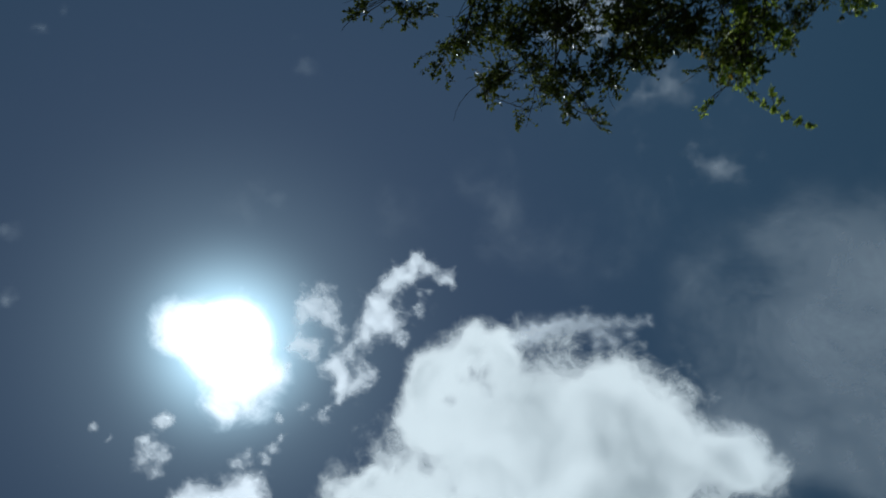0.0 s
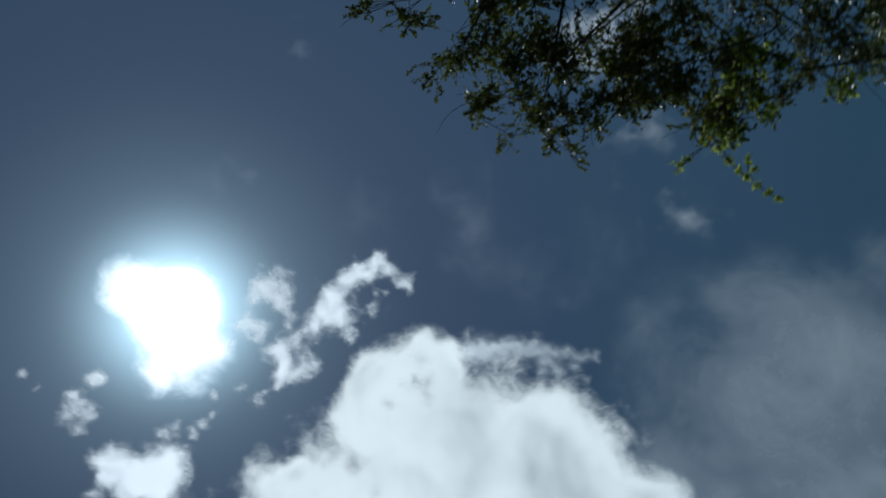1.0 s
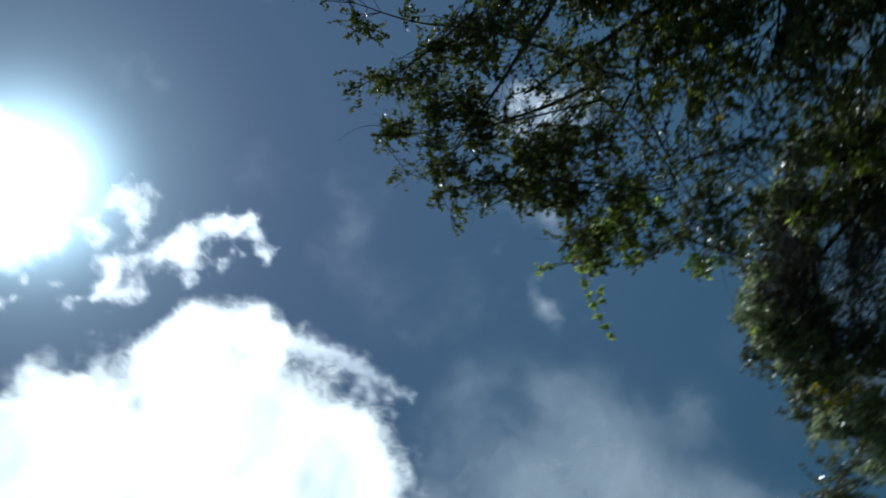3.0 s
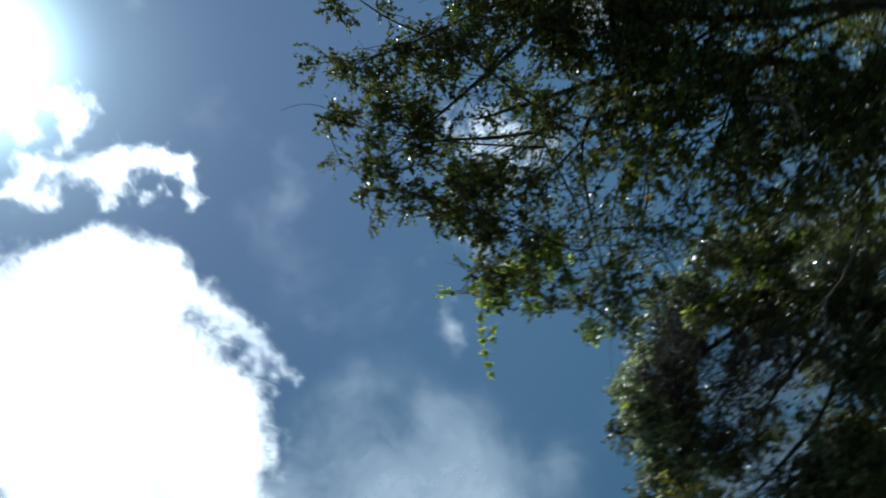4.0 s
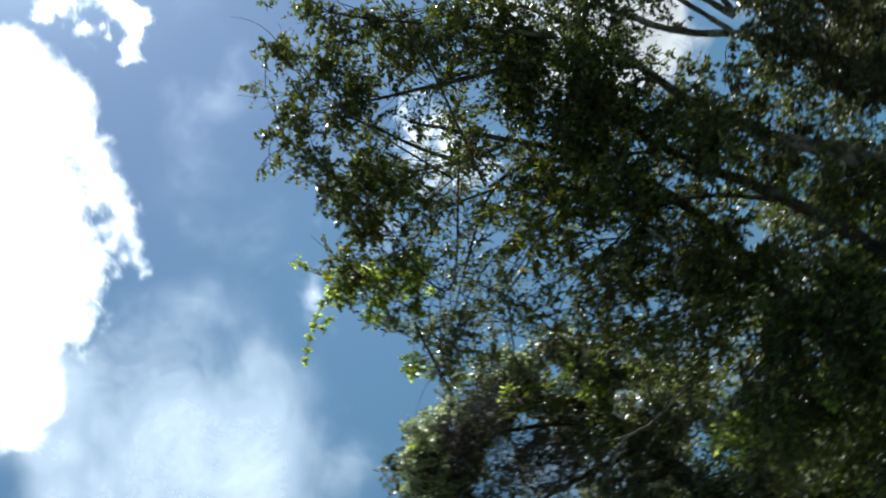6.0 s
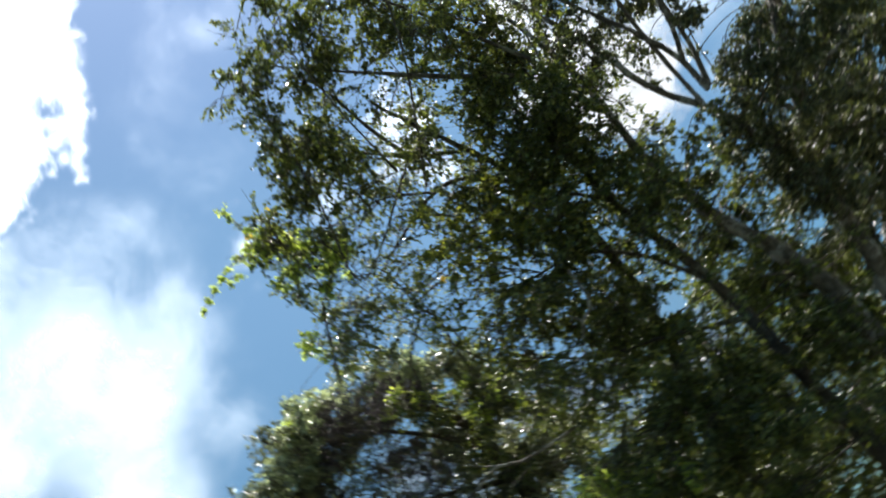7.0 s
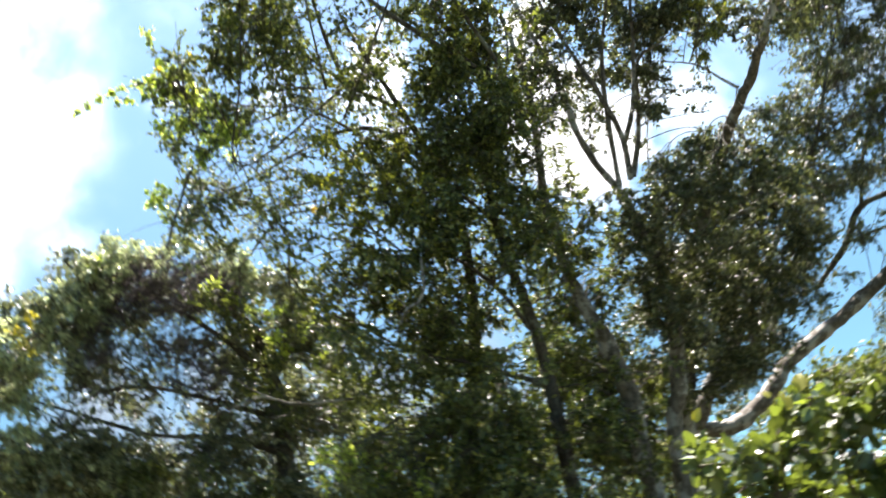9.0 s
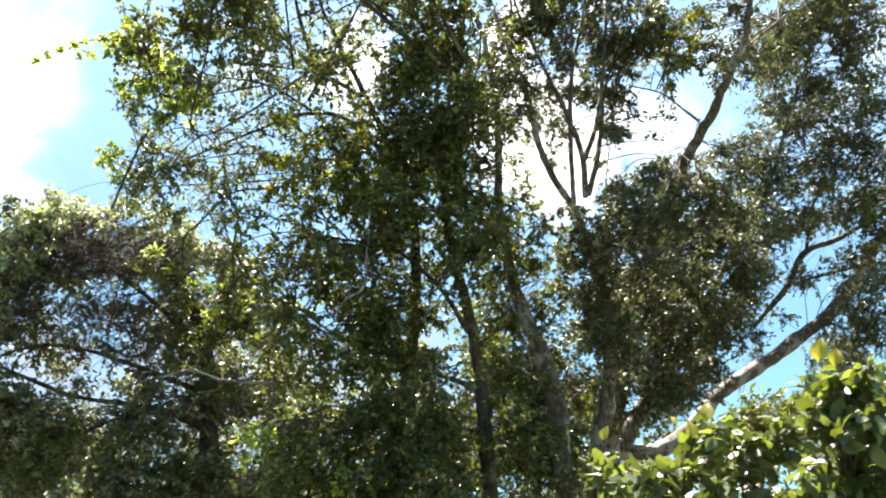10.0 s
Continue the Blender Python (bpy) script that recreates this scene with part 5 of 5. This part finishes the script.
foliage(spreading, [spreading_trunk, *spreading_limbs],
        [(4.28, 8.99, 7.46, 0.36), (4.13, 9.37, 7.65, 0.29), (4.42, 8.68, 6.96, 0.38), (4.39, 9.53, 6.98, 0.42), (5.01, 8.86, 7.75, 0.29),
         (4.86, 8.23, 6.6, 0.31), (4.85, 8.49, 8.15, 0.3), (4.29, 8.46, 7.81, 0.27), (4.76, 7.65, 8.35, 0.39), (5.23, 8.09, 6.87, 0.24),
         (4.73, 8.91, 6.29, 0.24), (5.1, 8.36, 6.57, 0.32), (4.06, 9.1, 5.99, 0.35), (4.85, 8.65, 5.05, 0.31)] + [(5.12, 9.33, 4.8, 0.33), (5.36, 7.95, 8.27, 0.33), (5.76, 8.33, 7.8, 0.25), (5.39, 8.08, 8.89, 0.37), (5.51, 7.55, 8.26, 0.32),
         (5.07, 8.84, 9.03, 0.28), (4.94, 7.98, 6.96, 0.26), (5.39, 8.78, 5.98, 0.31), (4.55, 8.5, 7.62, 0.24), (5.57, 8.39, 6.88, 0.28),
         (4.75, 7.53, 8.92, 0.55), (5.81, 8.18, 9.14, 0.52), (5.7, 8.36, 6.5, 0.49), (5.33, 8.35, 5.14, 0.46)],
        LEAF_GREY, 170, leaf=0.052, fill=2.6, layers=3, deep=1.3)
foliage(spreading, [spreading_trunk, *spreading_limbs],
        [(5.03, 9.37, 5.77, 0.33), (4.42, 9.04, 5.59, 0.32), (4.84, 9.57, 4.93, 0.3), (5.17, 8.28, 7.74, 0.41), (4.04, 9.82, 5.68, 0.33),
         (6.11, 8.18, 8.69, 0.52), (5.19, 9.25, 6.88, 0.43), (5.4, 8.91, 5.73, 0.33), (4.53, 9.97, 5.36, 0.21)],
        LEAF_GREY, 171, leaf=0.055, fill=1.8, bare=0.3, layers=2, deep=0.6)
foliage(spreading, [spreading_trunk, *spreading_limbs],
        [(3.58, 11.16, 5.26, 0.36), (3.03, 11.22, 4.99, 0.32), (2.96, 10.78, 4.37, 0.26), (3.9, 10.46, 5.64, 0.35), (4.2, 10.69, 5.02, 0.12),
         (5.41, 10.66, 4.88, 0.41), (5.07, 10.79, 4.88, 0.15)],
        LEAF_GREY, 198, leaf=0.055, fill=2.8, layers=3, deep=1.5)
foliage(spreading, [spreading_trunk, *spreading_limbs],
        [(4.67, 8, 8.13, 0.27), (4.59, 7.69, 7.07, 0.27), (5.32, 8.06, 7.82, 0.27), (4.33, 8.01, 8.18, 0.23), (5.45, 7.64, 7.88, 0.27),
         (4.95, 8.49, 7.02, 0.27), (5.34, 8.31, 6.51, 0.27), (3.79, 8.77, 7.01, 0.31), (3.77, 9.18, 7.52, 0.21), (4.24, 8.72, 6.08, 0.34),
         (4.86, 8.44, 5.93, 0.26)],
        LEAF_GREY, 199, leaf=0.055, fill=1.8, bare=0.3, layers=2, deep=0.6)
foliage(spreading, [spreading_trunk, *spreading_limbs],
        [(5.19, 8.30, 8.94, 0.30), (5.72, 8.30, 8.67, 0.30), (5.11, 8.30, 7.96, 0.26), (5.79, 8.30, 7.87, 0.28), (4.62, 8.60, 7.70, 0.24), (4.25, 8.80, 6.98, 0.30),
         (4.74, 8.60, 6.87, 0.26), (5.27, 8.40, 7.19, 0.22), (4.47, 9.00, 6.21, 0.30), (5.18, 9.00, 6.38, 0.26), (5.64, 8.80, 6.81, 0.28)],
        LEAF_GREY, 196, leaf=0.05, fill=2.2, layers=2, deep=0.8, spread=1.2)
foliage(spreading, [spreading_trunk, *spreading_limbs],
        [(4.89, 8.20, 6.92, 0.18), (5.26, 8.60, 6.05, 0.20), (5.46, 8.00, 7.94, 0.20), (5.40, 8.00, 7.13, 0.20), (4.65, 8.50, 6.47, 0.14),
         (5.50, 7.80, 8.61, 0.20)],
        LEAF_WARM, 195, leaf=0.05, fill=2.2, layers=2, deep=0.3)
bare_twigs(spreading, spreading_limbs[1:], 70, 1.1, 197)

woods = thing("woods", "mixed green undergrowth and tree crowns behind the wood edge", "undergrowth", kind="stuff")
WOODS = [(4.04, 11.50, 4.37, 0.42), (4.41, 11.50, 4.37, 0.45), (4.71, 11.40, 4.27, 0.42), (3.73, 11.40, 4.25, 0.36),
         (-6.96, 10.49, 3.73, 1.24), (-6.11, 10.97, 3.72, 1.24), (-6.02, 13.37, 4.04, 1.45), (-4.21, 12.19, 3.62, 1.27), (-3.12, 13.28, 3.67, 1.35),
         (-0.69, 13.4, 3.45, 1.32), (1.05, 13.67, 3.41, 1.35), (2.21, 12.52, 3.14, 1.06), (-2.45, 13.03, 2.75, 1.4), (-1.06, 12.76, 2.53, 1.35),
         (-3.89, 13.21, 2.9, 1.46), (0.13, 14.65, 2.63, 1.55), (0.35, 13.26, 7.22, 0.47), (0.6, 13.98, 6.7, 0.49), (-2.78, 12.07, 7.06, 0.39),
         (-1.63, 12.4, 3.73, 1.05), (-2.35, 13.53, 3.37, 1.25), (-1.27, 13.57, 3.18, 1.24), (-3.5, 13.3, 3.97, 1.15), (0.15, 13.34, 3.62, 1.11)] + [(-6.77, 11.94, 5.16, 1.16), (-5.69, 12.76, 5.07, 1.18), (-4.42, 13.65, 5.44, 0.99), (-2.73, 12.74, 4.95, 1), (-1.23, 13.3, 4.93, 1.13),
         (0.4, 14.21, 4.99, 1.09), (1.67, 12.82, 4.26, 0.89), (2.8, 12.39, 4.05, 0.68), (3.85, 12.55, 4.24, 0.6), (4.41, 11.77, 4.59, 0.39),
         (5.52, 12.98, 4.92, 0.43), (6.13, 12.81, 5, 0.54), (6.13, 11.55, 4.69, 0.6), (4.25, 12, 4.07, 0.68), (5.07, 11.57, 3.96, 0.77),
         (-2.3, 12.49, 5.97, 0.69), (-0.81, 12.36, 5.67, 0.77), (0.86, 13.16, 5.66, 0.51), (-7.34, 11.5, 4.94, 1.26), (6.17, 11.48, 3.75, 0.99)]
foliage(woods, [[(x, y + 0.5, -0.1, 0.05), (x, y + 0.3, z, 0.02)] for x, y, z, r in WOODS], WOODS, LEAF_DEEP, 200, leaf=0.12, fill=1.1, layers=3, deep=2.5)

bush = thing("bush", "broad-leaved bush with glossy bright green leaves", "bush")
BUSH = [(0.82, 2.74, 2.205, 0.07), (0.98, 2.88, 2.205, 0.10), (1.05, 2.66, 2.155, 0.10), (1.20, 2.63, 2.245, 0.09), (1.27, 2.61, 2.355, 0.04), (1.32, 2.62, 2.315, 0.06),
        (1.32, 2.55, 2.175, 0.11), (0.72, 2.88, 2.145, 0.09), (0.61, 2.88, 2.115, 0.09), (0.86, 2.95, 2.085, 0.13), (1.02, 2.84, 2.045, 0.14), (1.24, 2.85, 2.105, 0.14),
        (1.35, 2.73, 2.045, 0.14), (0.75, 2.99, 2.005, 0.14), (0.94, 2.88, 1.915, 0.18), (1.17, 2.76, 1.905, 0.18), (1.40, 2.77, 1.925, 0.19), (1.46, 2.65, 2.195, 0.14),
        (1.50, 2.75, 2.055, 0.19), (0.53, 3.00, 2.235, 0.03), (0.54, 3.01, 2.095, 0.07)]
bush_stems = [[(x * 0.8 + 0.3, y + 0.5, -0.1, 0.016), (x * 0.9 + 0.1, y + 0.25, z * 0.6, 0.012), (x, y + 0.05, z - 0.05, 0.007)] for x, y, z, r in BUSH[1::3]]
stem_rng = np.random.default_rng(31)
for rows in bush_stems:
    part("stem", limb_mesh("stem", rows, BARK_DARK, stem_rng, 0.05, 8), bush)
foliage(bush, bush_stems, BUSH, LEAF_BROAD, 300, leaf=0.067, width=0.6, fill=2.2, droop=0.1, layers=3, deep=0.35, pieces=295)

# yellow young leaves at the bush's tips
tip_rng = np.random.default_rng(41)
tip_shape = broad_leaf_mesh(LEAF_YELLOW, 0.1, 0.25, 0.7)
for x, y, z, s in [(1.183, 2.500, 2.377, 0.085), (1.225, 2.500, 2.357, 0.070), (0.780, 2.500, 2.221, 0.070), (0.720, 2.500, 2.173, 0.075), (0.679, 2.500, 2.219, 0.035), (0.440, 2.500, 2.193, 0.050)]:
    tip = part("young_leaf", tip_shape, bush, "yellow young leaf")
    tip.matrix_basis = pose(x, y, z, 75 + tip_rng.uniform(-15, 15), tip_rng.uniform(-35, 35), tip_rng.uniform(-45, 45)) @ Matrix.Diagonal((s, s, s, 1))

# ---- small things in the trees ----
def strand(name, label, category, lines, mat, seed, group=""):
    ob = thing(name, label, category, group)
    rng = np.random.default_rng(seed)
    for rows in lines:
        part("stem", limb_mesh("stem", rows, mat, rng, 0.08, 7), ob)


strand("dead_branch", "bare pale dead branch caught in dark foliage", "branch", [
    [(-2.47, 5.35, 3.58, 0.006), (-2.07, 5.41, 3.67, 0.01), (-1.92, 5.46, 3.71, 0.012), (-1.73, 5.53, 3.64, 0.012), (-1.42, 5.62, 3.62, 0.012),
         (-1.07, 5.79, 3.63, 0.007)],
    [(-1.90, 5.46, 3.71, 0.007), (-2.00, 5.42, 3.77, 0.006), (-2.08, 5.36, 3.84, 0.005)],
    [(-1.69, 5.54, 3.66, 0.007), (-1.75, 5.54, 3.57, 0.006), (-1.90, 5.50, 3.54, 0.005)],
    [(-1.42, 5.62, 3.62, 0.007), (-1.58, 5.61, 3.47, 0.006), (-1.55, 5.64, 3.38, 0.005)]], BARK_PALE, 51)
strand("dead_branch", "short pale crooked dead twig among leaves", "branch", [
    [(-0.71, 4.56, 3.65, 0.005), (-0.64, 4.55, 3.73, 0.008), (-0.55, 4.55, 3.78, 0.009), (-0.51, 4.53, 3.88, 0.01), (-0.50, 4.56, 4.08, 0.008)],
    [(-0.64, 4.55, 3.73, 0.006), (-0.68, 4.53, 3.80, 0.005), (-0.71, 4.52, 3.82, 0.004)]], BARK_PALE, 52)
strand("vine", "thin dark vine hanging plumb from a branch", "vine", [
    [(-1.61, 5.37, 4.07, 0.006), (-1.60, 5.31, 4.32, 0.007), (-1.59, 5.24, 4.57, 0.008), (-1.55, 5.18, 4.81, 0.01), (-1.62, 5.14, 4.99, 0.01)]], BARK_DARK, 53, "hanging vines")
strand("vine", "thin dark vine looping down over the shrub", "vine", [
    [(-2.00, 5.28, 4.28, 0.005), (-1.98, 5.23, 4.49, 0.007), (-1.95, 5.18, 4.68, 0.007), (-1.85, 5.18, 4.79, 0.007), (-1.62, 5.14, 4.99, 0.007)]], BARK_DARK, 54, "hanging vines")
strand("vine", "dark vine linking the shrub to the arching branches", "vine", [
    [(-2.46, 5.00, 4.88, 0.01), (-2.39, 4.97, 5.06, 0.01), (-2.28, 4.92, 5.33, 0.01), (-2.19, 4.89, 5.53, 0.007)]], BARK_DARK, 55, "hanging vines")

# dry stems matted under the shrub's leafy top
rng = np.random.default_rng(61)
mat_lines = []
for x, y, z, r in [(-3.1, 5.55, 4.99, 0.2), (-2.89, 5.64, 5.07, 0.22), (-2.67, 5.76, 5.03, 0.24), (-2.47, 5.87, 4.96, 0.22), (-2.8, 5.74, 4.9, 0.25),
         (-2.35, 5.95, 4.87, 0.15), (-3.28, 5.54, 4.72, 0.18), (-2.76, 5.87, 4.51, 0.2), (-2.64, 6, 4.25, 0.18), (-3.38, 5.56, 4.44, 0.15)]:
    c = np.array((x, y, z))
    a = c + unit(rng, 90) * r * 1.3 * np.array((1.2, 0.6, 0.7))
    b = c + unit(rng, 90) * r * 1.3 * np.array((1.2, 0.6, 0.7))
    mat_lines.append(np.concatenate([bend(a, b, 7, rng, -0.2), np.full((90, 7, 1), 0.0028)], axis=2))
v, f = tubes(np.vstack(mat_lines), 3)
part("vine_tangle", mesh_from("vine_tangle", v, f, DRY), shrub, "matted dry brown vine stems", "stuff")


def flower(place, seed):
    ob = thing("flower", "open orange-yellow flower at a twig's end", "flower", "flowers in the arching tree")
    ob.matrix_basis = pose(*place, 40 + 25 * seed, 20 * seed, 70 * seed)
    petal = broad_leaf_mesh(PETAL, -0.35, 0.15, 0.8)
    for k in range(5):
        o = part("petal", petal, ob)
        o.matrix_basis = pose(0, 0, 0, 20, 0, 72 * k) @ Matrix.Diagonal((0.05, 0.05, 0.05, 1))
    c = tubes(np.array([[(0, 0, -0.01, 0.002), (0, 0, 0.012, 0.004), (0, 0, 0.03, 0.003), (0, 0, 0.034, 0.0005)]]), 6)
    part("pistil", mesh_from("pistil", c[0], c[1], LEAF_YELLOW), ob)
    s = tubes(np.array([[(0, 0, 0, 0.002), (0.01, 0, -0.04, 0.002), (0.03, 0.01, -0.09, 0.0025)]]), 5)
    part("stalk", mesh_from("stalk", s[0], s[1], TWIG), ob)


for k, place in enumerate([[-2.29, 4.51, 6.21], [-2.0, 4.41, 6.19], [-1.41, 5.44, 5.23]]):
    flower(place, k)
